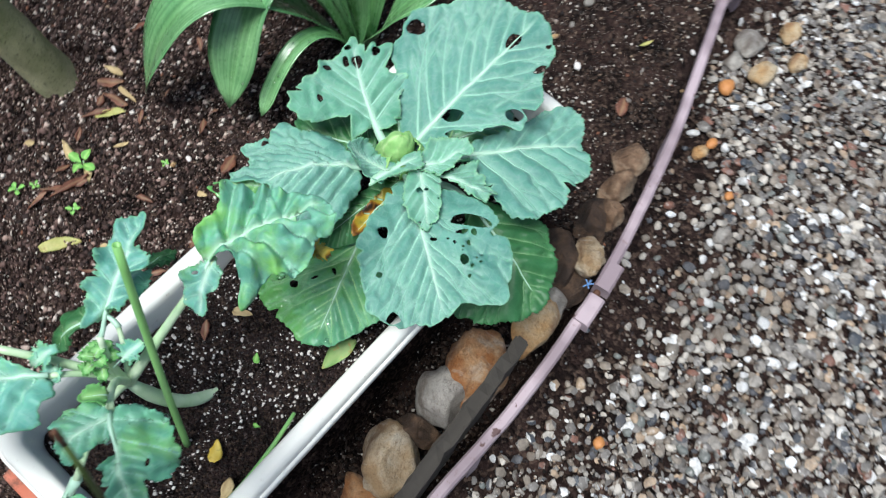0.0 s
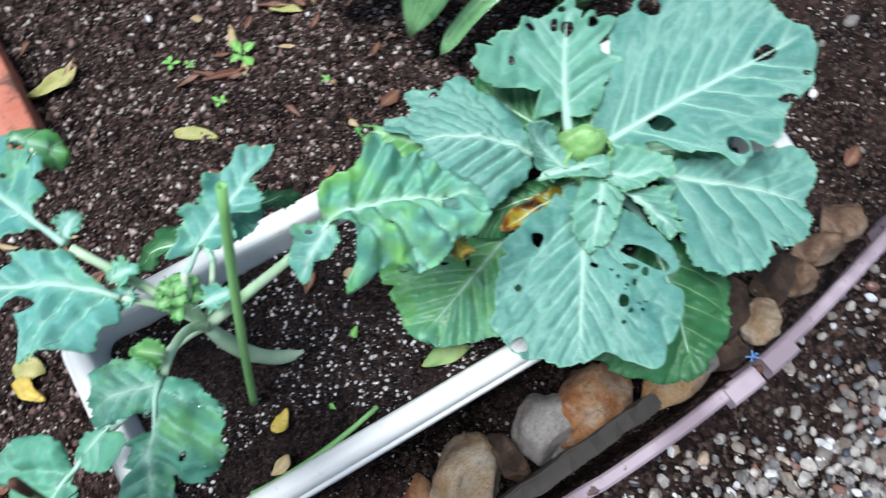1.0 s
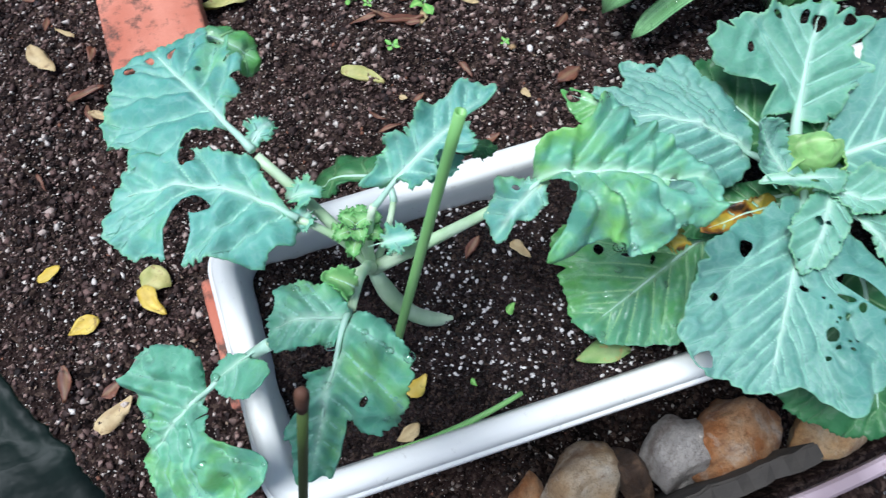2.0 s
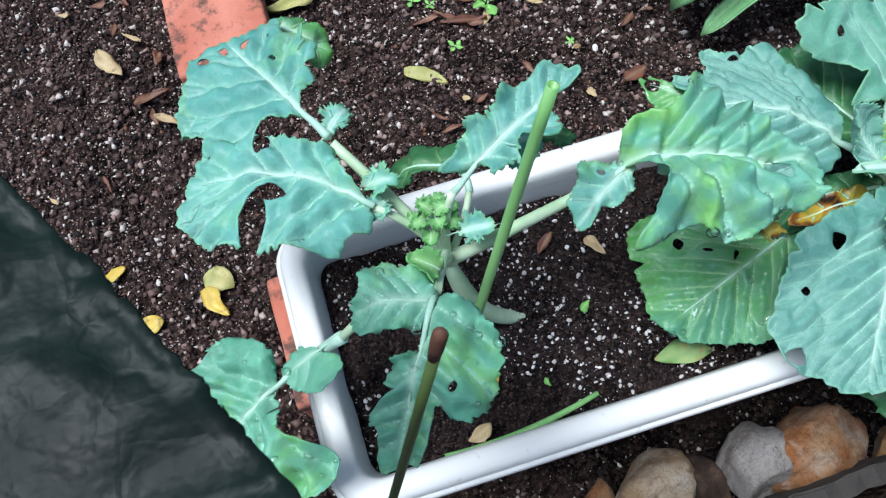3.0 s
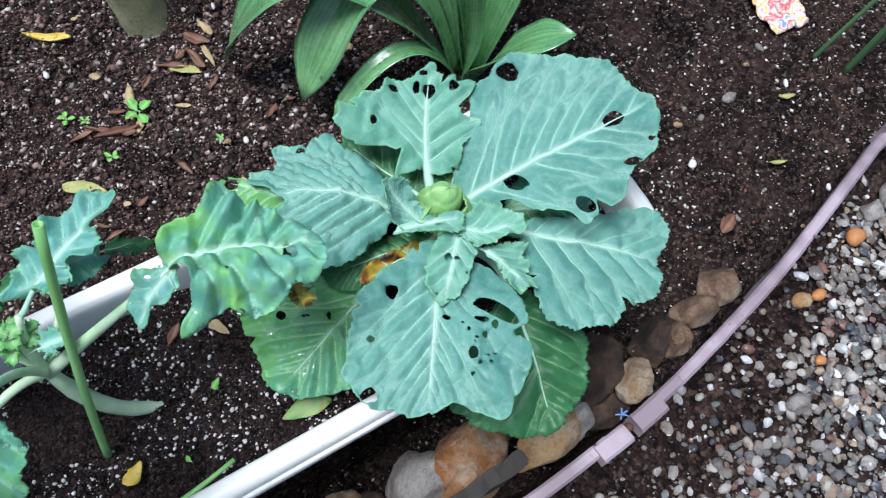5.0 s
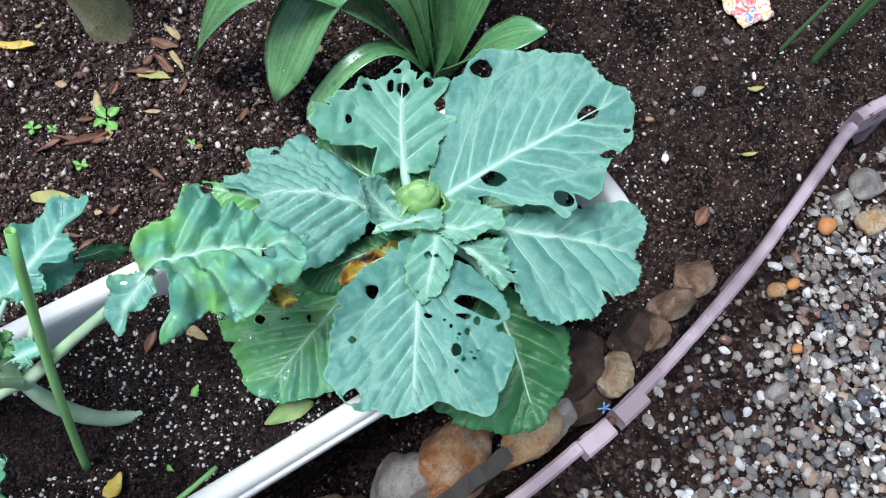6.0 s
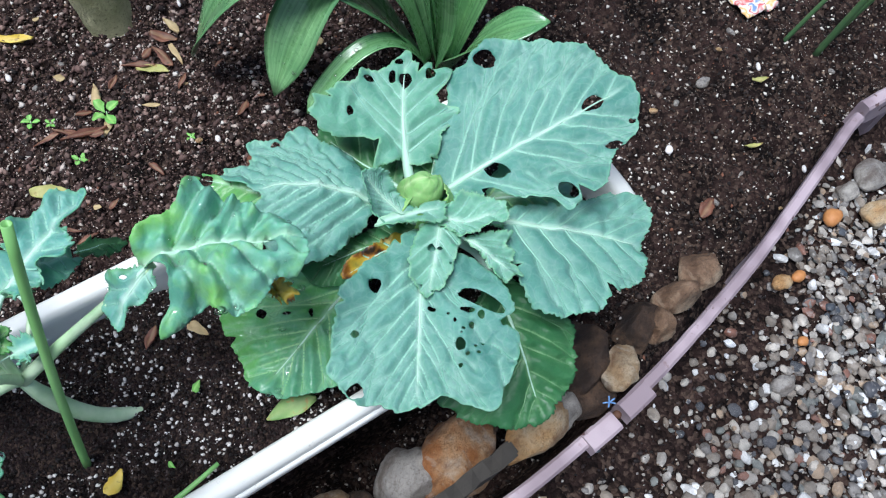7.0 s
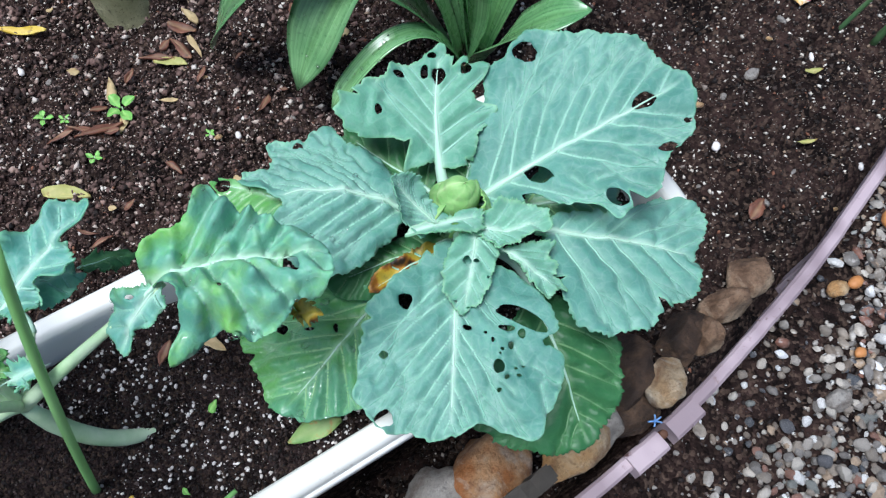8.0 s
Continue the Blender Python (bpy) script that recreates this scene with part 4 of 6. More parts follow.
blade("leaf", cabbage, (0.069, 0.010, 0.262), (-0.010, 0.060, 0.275), (11, -5),
      [39, 36, 31, 29, 36, 48, 50, 49, 49, 49, 51, 53, 55, 56, 58, 57, 56, 55, 55, 53, 52, 52, 53, 55, 54, 54, 53, 51, 48, 46, 47, 51, 53, 53, 53, 52, 50, 49, 49, 52, 61, 61, 59, 52, 51, 55, 59, 61, 49, 45, 46, 58, 57, 58], M_CABBAGE,
      holes=[(30.7, -47.3, 3.8, 2.5, -173), (69.4, -10.8, 2.4, 2.3, -173)],
      arch=0.010, cup=0.002, ruffle=0.0035, quilt=0.0028, seed=4, drops=5, nick=0, fan=18, rib=0.0030, rib_end=0.46, root=R0, step=0.0022, fold=0.022, jag=0.0012, spacing=0.0115, bow=-0.005)
blade("leaf", cabbage, (0.001, 0.057, 0.262), (-0.035, 0.096, 0.258), (-3, 6),
      [26, 22, 18, 16, 14, 14, 14, 14, 16, 16, 15, 16, 18, 21, 26, 30, 27, 19, 15, 13, 11, 10, 10, 10, 11, 12, 14, 18, 25, 32], M_OLD,
      holes=[(18.7, 1.3, 5, 4.8, -166)], arch=0.003, cup=-0.003, ruffle=0.002, crumple=0.0010, seed=54, nick=3, rib=0.0014, root=(0.060, 0.010, 0.246), step=0.0020, jag=0.0008, spacing=0.010, label="pale torn leaf under a larger one")
blade("leaf", cabbage, (0.075, -0.040, 0.266), (0.009, -0.136, 0.258), (-1, 3),
      [57, 54, 51, 53, 59, 66, 76, 75, 71, 70, 70, 69, 68, 67, 56, 63, 64, 64, 64, 64, 63, 62, 62, 61, 60, 65, 70, 71, 73, 70, 67, 63, 61, 60, 60, 60, 60, 63, 64, 63, 62, 63, 65, 66, 69, 75, 73, 72, 73, 70, 63, 63, 63, 60], M_CABBAGE,
      holes=[(-27.2, -32.9, 4.9, 5.1, 94), (8.8, -44.7, 3.5, 2.8, 93), (48, -41.8, 6.2, 5.8, 93), (-12.3, 8, 2.9, 2.1, 93), (-19.5, 43.5, 19.5, 5.2, 64), (-13, 33.3, 4.9, 2.1, 78), (-8.9, 42.4, 2.5, 3.4, 93), (-1.8, 36.4, 2, 2.5, 93), (12.6, 28.5, 3.3, 4.4, 118), (-9.2, 19.5, 1, 1, 93),
             (-4.5, 24.1, 1.2, 1.7, 93), (1.4, 30.3, 1.6, 1.2, 93), (4.4, 28.8, 0.8, 0.8, 93), (18.5, 33.9, 1.6, 1.4, 93), (13.3, 39.1, 1.2, 1, 93), (17.7, 41.2, 1.6, 1.2, 93), (11.4, 44.3, 1.2, 0.8, 93), (27.2, 28.8, 1.6, 1.6, 93), (-5.7, 61.4, 5.1, 3.3, 113)],
      arch=0.005, cup=0.004, ruffle=0.003, quilt=0.0022, drops=0, seed=5, nick=2, fan=16, rib=0.0024, rib_end=0.42, root=R0, step=0.0024, jag=0.0010, spacing=0.0145)
blade("leaf", cabbage, (0.146, -0.051, 0.258), (0.238, -0.120, 0.238), (2, -12),
      [54, 54, 65, 77, 78, 64, 50, 41, 36, 34, 37, 43, 50, 62, 64, 63, 62, 61, 62, 63, 64, 62, 54, 51, 51, 44, 42, 45, 52, 54], M_CABBAGE,
      arch=0.006, cup=-0.004, ruffle=0.003, drops=7, seed=6, nick=4, fan=24, rib=0.0030, root=R0, step=0.0027)
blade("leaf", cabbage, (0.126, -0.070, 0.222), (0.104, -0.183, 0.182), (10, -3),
      [51, 48, 46, 46, 45, 45, 47, 48, 51, 52, 49, 49, 52, 57, 63, 67, 60, 56, 54, 54, 55, 58, 64, 72, 66, 60, 56, 55, 55, 52], M_SHADED_LEAF,
      arch=0.008, cup=-0.006, ruffle=0.003, seed=7, rib=0.0034, root=(0.098, -0.010, 0.215), label="lower leaf with shade put into its dark green")
blade("leaf", cabbage, (0.070, -0.009, 0.232), (-0.067, -0.055, 0.205), (21, -10),
      [57, 56, 56, 55, 54, 52, 52, 52, 53, 55, 57, 59, 55, 54, 52, 51, 50, 51, 53, 54, 55, 57, 58, 57, 55, 51, 49, 48, 47, 47, 48, 50, 52, 57, 61, 64, 61, 57, 53, 52, 52, 55], M_OLD,
      holes=[(32.5, -37.6, 3.9, 3.9, 128), (20.4, -22.5, 3.4, 1.7, 128), (8.2, -9.2, 1.7, 3.5, 128)], arch=0.006, cup=-0.005, ruffle=0.004, quilt=0.0022, drops=60, seed=8, rib=0.0030, spacing=0.014, nick=3, fan=26, step=0.0024, jag=0.0010, rib_end=0.42, root=(0.098, -0.006, 0.218), label="older yellow-green wet lower leaf")
blade("leaf", cabbage, (0.095, -0.032, 0.279), (0.057, -0.075, 0.274), (-1, -1),
      [31, 26, 25, 22, 19, 18, 17, 16, 16, 16, 16, 17, 19, 23, 25, 25, 24, 25, 26, 25, 25, 24, 21, 19, 18, 17, 17, 17, 17, 18, 19, 20, 23, 24, 26, 28], M_CABBAGE_YOUNG,
      holes=[(-5.3, -3.4, 3.3, 3.9, 101), (-6.5, 2.6, 2.5, 2.2, 101), (3.5, 11.7, 1.2, 1.1, 101), (22, -6.3, 1.2, 0.8, 101), (24.2, 2.2, 1, 0.8, 101)], arch=0.004, cup=-0.004, ruffle=0.0022, seed=9, rib=0.0012, root=R0, step=0.0018, spacing=0.011, jag=0.0008, fan=20)
blade("leaf", cabbage, (0.095, -0.028, 0.272), (0.137, -0.052, 0.284), (3, -1),
      [25, 25, 26, 21, 18, 16, 15, 14, 14, 14, 15, 16, 17, 17, 17, 19, 21, 25, 27, 26, 22, 21, 19, 19, 19, 17, 16, 15, 14, 14, 14, 15, 16, 18, 23, 27], M_CABBAGE_YOUNG,
      arch=0.005, cup=0.006, ruffle=0.003, quilt=0.0022, seed=10, rib=0.0022, rib_end=0.34, bow=-0.005, root=R0, step=0.0018, jag=0.0011, spacing=0.009, fan=16)
blade("leaf", cabbage, (0.103, -0.050, 0.278), (0.120, -0.090, 0.268), (4, 5),
      [26, 14, 14, 14, 14, 13, 12, 12, 12, 22, 19, 18, 18, 18, 17, 17, 18, 19, 22, 25, 22, 16, 13, 12, 11, 11, 11, 12, 13, 15, 18, 20, 23, 22, 21, 21], M_CABBAGE_YOUNG,
      arch=0.004, cup=0.004, fold=0.006, ruffle=0.003, quilt=0.0022, seed=12, rib=0.0016, root=(0.099, -0.034, 0.272), step=0.0018, jag=0.0010, spacing=0.009, fan=14)
blade("leaf", cabbage, (0.075, -0.008, 0.270), (0.062, 0.019, 0.302), (1, 3),
      [24, 24, 22, 17, 15, 14, 13, 14, 15, 16, 20, 21, 21, 21, 21, 22, 24, 27, 21, 16, 14, 13, 12, 13, 15, 18, 19, 21, 22, 24], M_CABBAGE,
      arch=-0.004, cup=0.010, ruffle=0.0022, quilt=0.002, seed=13, rib=0.0016, root=R0, step=0.0017, spacing=0.006, jag=0.0008, fan=8)
blade("leaf", cabbage, (0.055, -0.012, 0.282), (0.100, -0.028, 0.292), (4, -2),
      [21, 22, 22, 18, 12, 9, 7, 6, 6, 6, 5, 5, 6, 6, 7, 9, 13, 24, 32, 19, 12, 10, 8, 7, 7, 6, 6, 6, 7, 7, 8, 9, 12, 15, 20, 20], M_CABBAGE_YOUNG,
      holes=[(6.3, -2.7, 2.5, 1.3, -16)], arch=0.003, cup=-0.004, ruffle=0.0025, seed=14, rib=0.0012, step=0.0016, spacing=0.008, jag=0.0014)
blade("leaf", cabbage, (0.150, -0.020, 0.238), (0.215, -0.055, 0.236), (0, 0),
      [36, 38, 40, 42, 42, 42, 42, 42, 42, 40, 38, 36, 34, 34, 34, 36, 36, 38, 40, 40, 40, 40, 40, 40, 40, 38, 36, 36, 36, 36], M_OLD,
      arch=0.005, cup=-0.004, seed=15, rib=0.0024, root=R0, spacing=0.015)
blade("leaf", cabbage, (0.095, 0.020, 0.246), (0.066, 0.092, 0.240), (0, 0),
      [40, 40, 39, 38, 37, 36, 36, 36, 37, 38, 39, 40, 40, 40, 40, 40, 40, 40, 39, 38, 37, 36, 36, 36, 37, 38, 39, 40, 40, 40], M_SHADED_LEAF,
      arch=0.005, cup=-0.004, seed=17, rib=0.0024, root=(0.098, -0.008, 0.23), label="lower leaf with shade put into its dark green")
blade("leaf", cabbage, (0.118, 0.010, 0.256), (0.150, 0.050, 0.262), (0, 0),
      [30, 30, 30, 29, 28, 28, 28, 28, 28, 29, 30, 30, 30, 30, 30, 30, 30, 30, 29, 28, 28, 28, 28, 28, 28, 29, 30, 30, 30, 30], M_SHADED_LEAF,
      arch=0.004, cup=0.004, seed=18, rib=0.002, root=(0.098, -0.008, 0.24), label="inner leaf with shade put into its dark green")
# folded heart leaves: a closed round hood and two frilled leaves that clasp it
for i, (dx, dy, dz, radius, span, tilt, tw, frill) in enumerate(((0.001, 0.005, 0.027, 0.0150, 215, -8, 150, 0.0), (0.004, -0.003, 0.016, 0.0190, 112, 2, -40, 0.20), (-0.002, 0.004, 0.014, 0.0200, 100, 0, 95, 0.14), (-0.001, 0.000, 0.017, 0.0110, 150, 10, 200, 0.10))):
    verts, faces, vein, phase = [], [], [], []
    nu, nv = 26, 44
    top = 90 if i == 0 else 62
    for a in range(nu + 1):
        s = a / nu
        th = radians(-35 + (top + 35) * s)
        for b in range(nv + 1):
            t = b / nv * 2 - 1
            ph = t * radians(span)
            edge = max(max(0, abs(t) - 0.75) / 0.25, max(0, s - 0.85) / 0.15 if i else 0)
            r = radius * (1 + (0.11 * t if i == 0 else 0.0) + 0.09 * float(vnoise(s * 3, abs(t) * 3, 1.0, 80 + i)) - 0.06 * math.exp(-((s - 0.55 - 0.2 * t) / 0.06) ** 2) * (i == 0) + frill * edge * (0.6 + 0.7 * float(vnoise(s * 9, t * 9, 1.0, 90 + i))))
            verts.append((r * math.cos(th) * math.cos(ph), 0.92 * r * math.cos(th) * math.sin(ph), (1.45 if i == 0 else 1.1) * r * math.sin(th)))
            vein.append(math.exp(-(t / 0.035) ** 2))
            fr = abs(t) * 3.4 - s * 1.5
            phase.append(0.8 * math.exp(-((fr - round(fr)) / 0.12) ** 2))
    for a in range(nu):
        for b in range(nv):
            p = a * (nv + 1) + b
            faces.append((p, p + 1, p + nv + 2, p + nv + 1))
    me = mesh_of("heart_leaf", verts, faces)
    for key, values in (("vein", vein), ("halo", phase)):
        me.attributes.new(key, "FLOAT", "POINT").data.foreach_set("value", np.array(values, np.float32))
    ob = part("heart_leaf", me, M_HEART, cabbage, "bright green folded heart leaf")
    ob.matrix_local = Matrix.Translation(CORE - cabbage.location + Vector((dx, dy, dz))) @ pose(0, 0, 0, 0, 0, tw) @ pose(0, 0, 0, 0, tilt, 0)
    so = ob.modifiers.new("thickness", "SOLIDIFY")
    so.thickness = 0.0008
# an old leaf with shade put into its green, and the withered yellow leaf on it
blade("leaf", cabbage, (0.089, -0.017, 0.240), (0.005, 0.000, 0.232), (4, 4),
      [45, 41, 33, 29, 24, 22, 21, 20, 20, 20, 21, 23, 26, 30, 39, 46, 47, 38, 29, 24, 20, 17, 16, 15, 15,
       16, 19, 24, 35, 48], M_SHADED_LEAF, arch=0.003, cup=-0.003, ruffle=0.002, seed=55, rib=0.0022,
      root=(0.098, -0.008, 0.225), step=0.0022, jag=0.0006, spacing=0.012, label="lower leaf with shade put into its green")
blade("withered_leaf", cabbage, (0.079, -0.021, 0.243), (0.018, -0.023, 0.246), (0, 0),
      [31, 26, 19, 13, 9, 8, 7, 7, 7, 8, 9, 10, 13, 18, 24, 30, 26, 20, 15, 11, 9, 8, 7, 7, 8, 9, 10, 13, 19, 26], M_YELLOWED,
      cup=0.008, ruffle=0.004, seed=16, crumple=0.002, rib=0.0022, root=(0.098, -0.010, 0.225), step=0.002, jag=0.0008, label="yellow and brown withered leaf")

# ---- broccoli plant ----
broccoli = thing("broccoli_plant", (-0.172, -0.006, 0.176), "leggy young broccoli with lobed blue-green leaves, leaning over the planter", "broccoli")
NODE = (-0.196, 0.010, 0.280)
under(part("stem", tube_mesh("stem", bezier((-0.140, -0.012, 0.170), (-0.186, -0.014, 0.185), NODE, 12), [0.0028, 0.0034, 0.0042, 0.0050] + [0.0056] * 3 + [0.0060] * 4 + [0.005, 0.004], 12), M_STEM, None, "bent pale green main stem"), broccoli)
for p0, p1, p2, r0, r1 in ((NODE, (-0.150, 0.000, 0.335), (-0.093, 0.0058, 0.3535), 0.0046, 0.0022), (NODE, (-0.205, 0.030, 0.300), (-0.241, 0.078, 0.334), 0.0040, 0.0030),
                           (NODE, (-0.182, 0.020, 0.298), (-0.172, 0.043, 0.294), 0.0026, 0.0020), (NODE, (-0.205, 0.022, 0.315), (-0.229, 0.037, 0.326), 0.0030, 0.0022), (NODE, (-0.196, 0.018, 0.315), (-0.187, 0.024, 0.345), 0.0030, 0.0022),
                           (NODE, (-0.215, 0.004, 0.315), (-0.269, -0.014, 0.272), 0.0034, 0.0028), (NODE, (-0.200, -0.006, 0.362), (-0.213, -0.043, 0.404), 0.0034, 0.0022)):
    under(part("leaf_stalk", tube_mesh("leaf_stalk", bezier(p0, p1, p2, 9), taper(r0, r1, 10), 10), M_STEM, None), broccoli)
blade("leaf", broccoli, (-0.241, 0.078, 0.335), (-0.288, 0.182, 0.300), (14, 9),
      [47, 49, 50, 49, 47, 45, 43, 43, 42, 42, 43, 45, 47, 50, 51, 50, 46, 42, 46, 53, 54, 53, 52, 52, 52, 52, 47, 43, 42, 43, 46, 50, 47, 45, 45, 45, 45, 43, 40, 39, 43, 45, 46, 45, 43, 42, 44, 49, 42, 41, 45, 53, 57, 53, 47, 42, 41, 41, 42, 43], M_KALE,
      holes=[(50.3, 19.8, 3.3, 3.1, -143), (49.5, 5.5, 3.3, 1.6, -144), (43.1, -8.1, 1.9, 4.1, -164), (14.7, -11.8, 1.6, 2, -144), (37.7, -20.9, 1.2, 1.6, -144)],
      arch=0.006, cup=-0.007, ruffle=0.004, quilt=0.0026, seed=21, nick=2, rib=0.0036, rib_end=0.46, step=0.0023, jag=0.0010, fan=26)
blade("leaf", broccoli, (-0.228, 0.036, 0.325), (-0.328, 0.084, 0.315), (6, 1),
      [49, 50, 52, 54, 54, 51, 49, 47, 43, 39, 38, 38, 35, 34, 34, 34, 35, 36, 37, 38, 37, 37, 40, 44, 55, 56, 55, 59, 64, 63, 59, 55, 51, 48, 46, 45, 45, 45, 42, 39, 36, 35, 35, 35, 36, 34, 34, 34, 35, 35, 36, 38, 40, 44, 47, 50, 52, 51, 50, 48], M_KALE,
      holes=[(6.9, 18.3, 7, 20.9, -179), (0.5, 2.8, 8.9, 5.5, 175), (11.8, -26.3, 5.1, 5.9, -176)], arch=0.010, cup=-0.004, ruffle=0.0055, quilt=0.0026, seed=22, nick=2, rib=0.0028, rib_end=0.44, step=0.0023, jag=0.0012, bow=-0.010, fan=24)
for p, q, sd in (((-0.243, 0.084, 0.336), (-0.226, 0.098, 0.334), 61), ((-0.228, 0.052, 0.322), (-0.214, 0.050, 0.326), 62), ((-0.222, 0.042, 0.318), (-0.235, 0.030, 0.322), 63), ((-0.196, 0.012, 0.318), (-0.160, 0.004, 0.330), 64)):
    blade("leaflet", broccoli, p, q, (0, 0), [11, 9, 8, 9, 8, 9, 8, 9, 11, 9, 8, 9, 8, 9, 8, 9], M_KALE, arch=0.002, cup=0.003, ruffle=0.004, quilt=0.0004, seed=sd, rib=0.0008, step=0.0018, jag=0.0015, spacing=0.007)
blade("leaf", broccoli, (-0.187, 0.024, 0.345), (-0.107, 0.060, 0.365), (-3, 2),
      [47, 46, 44, 40, 27, 24, 21, 20, 18, 15, 13, 13, 13, 14, 13, 12, 11, 10, 10, 12, 17, 18, 20, 20, 22, 23, 25, 28, 41, 37, 29, 22, 22, 22, 23, 25, 26, 25, 21, 19, 18, 18, 18, 15, 13, 11, 11, 10, 10, 9, 30, 31, 30, 30, 29, 27, 26, 27, 28, 48], M_KALE,
      holes=[(40.4, 9.5, 2.1, 1.3, -48), (0.6, -8.6, 1.8, 3.1, -47)], arch=0.008, cup=0.008, ruffle=0.006, quilt=0.0022, seed=23, rib=0.0028, rib_end=0.42, step=0.002, jag=0.0014, wave=1.5, spacing=0.011)
blade("leaf_lobe", broccoli, (-0.150, 0.043, 0.345), (-0.134, 0.044, 0.325), (-1, 0),
      [15, 17, 20, 22, 19, 15, 12, 11, 10, 11, 12, 12, 14, 18, 21, 22, 18, 15, 12, 11, 10, 10, 11, 13], M_KALE_GREEN,
      arch=0.004, cup=-0.006, ruffle=0.003, quilt=0.0022, seed=133, rib=0.0009, step=0.0018, jag=0.0008, spacing=0.008, label="folded lobe of the leaf")
# hanging lobe: its shade is in the dark leaf colour
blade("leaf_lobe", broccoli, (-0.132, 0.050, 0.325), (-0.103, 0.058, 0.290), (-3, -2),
      [22, 20, 12, 8, 7, 7, 6, 6, 7, 8, 9, 10, 12, 16, 17, 18, 18, 14, 10, 8, 7, 6, 6, 6, 7, 8, 9, 11, 13, 17], M_SHADED_LEAF,
      arch=0.003, cup=-0.004, ruffle=0.003, seed=134, rib=0.0009, step=0.0018, jag=0.0008, spacing=0.008, label="hanging lobe of the leaf with shade put into its colour")
blade("leaf", broccoli, (-0.214, -0.044, 0.405), (-0.250, -0.107, 0.390), (-4, 9),
      [37, 14, 13, 13, 14, 17, 19, 21, 23, 23, 24, 25, 25, 25, 25, 25, 25, 26, 26, 27, 28, 29, 30, 31, 31, 31, 31, 32, 32, 33, 34, 34, 33, 29, 24, 19, 16, 14, 13, 13, 14, 15, 16, 18, 19, 19, 19, 20, 21, 21, 19, 23, 31, 33, 33, 35, 43, 46, 42, 39], M_KALE_GREEN,
      holes=[(-1.1, 16.7, 1.6, 2.3, 78)], arch=0.008, cup=-0.007, ruffle=0.006, quilt=0.0032, crumple=0.0028, drops=12, seed=24, nick=0, rib=0.0022, rib_end=0.46, step=0.0018, jag=0.0009, spacing=0.010, fan=40,
      bulges=((-18, 14, 10, 6), (4, 22, 9, 6), (-30, 4, 8, 4), (20, -8, 9, 5), (34, -14, 8, -6), (12, 8, 6, -4)))
blade("leaf_lobe", broccoli, (-0.217, -0.047, 0.405), (-0.250, -0.040, 0.400), (-1, -3),
      [17, 19, 19, 20, 20, 20, 20, 18, 17, 16, 15, 15, 15, 16, 18, 20, 20, 19, 19, 20, 20, 19, 19, 18, 18, 18, 18, 17, 15, 15, 15, 16, 18, 18, 19, 19, 19, 18, 15, 14, 14, 15], M_KALE_GREEN,
      arch=0.005, cup=-0.005, ruffle=0.004, quilt=0.0028, crumple=0.0015, drops=8, seed=131, rib=0.0014, rib_end=0.42, step=0.0018, jag=0.0008, spacing=0.0065, fan=24, bulges=((0, -8, 7, 5), (4, 9, 6, 4), (14, 2, 5, -3)), label="side lobe of the crumpled leaf")
blade("leaflet", broccoli, (-0.209, -0.033, 0.400), (-0.222, -0.024, 0.405), (-1, 0),
      [9, 10, 8, 6, 6, 6, 6, 7, 10, 9, 8, 8, 8, 8, 7, 7, 7, 6, 6, 6, 6, 6, 7, 8], M_SPROUT, arch=0.002, cup=0.003, ruffle=0.002, seed=132, rib=0.0008, step=0.0016, jag=0.0006, spacing=0.006, label="small bright green leaflet")
blade("leaf", broccoli, (-0.305, -0.019, 0.248), (-0.362, -0.049, 0.225), (4, 7),
      [37, 38, 40, 42, 46, 47, 47, 48, 49, 51, 52, 53, 54, 55, 58, 60, 60, 58, 50, 34, 21, 19, 19, 19, 20, 21, 22, 22, 23, 25, 32, 44, 49, 51, 52, 54, 56, 58, 58, 56, 52, 47, 42, 38, 36, 36, 36, 36, 37, 36, 35, 35, 35, 36], M_KALE_GREEN,
      holes=[(-1.7, -45.1, 4, 6.5, 124)], arch=0.006, cup=-0.002, ruffle=0.008, quilt=0.0035, crumple=0.0040, drops=30, seed=25, nick=1, rib=0.0032, rib_end=0.44, root=(-0.269, -0.014, 0.272), step=0.0020, jag=0.0009, spacing=0.012, fan=40,
      bulges=((-4, -34, 13, 9), (6, 34, 15, 9), (14, 54, 10, -9), (24, -20, 10, -5), (30, 20, 12, 6), (-20, 20, 8, -4)))
blade("leaflet", broccoli, (-0.270, -0.010, 0.262), (-0.309, -0.020, 0.248), (3, 9), [19, 16, 14, 13, 13, 13, 13, 14, 16, 19, 20, 22, 23, 23, 21, 18, 15, 13, 13, 13, 14, 14, 15, 16, 17, 19, 21, 23, 23, 21], M_KALE_GREEN, arch=0.003, cup=0.006, ruffle=0.003, quilt=0.0016, drops=8, seed=60, rib=0.0020, step=0.002, spacing=0.010, jag=0.0008)
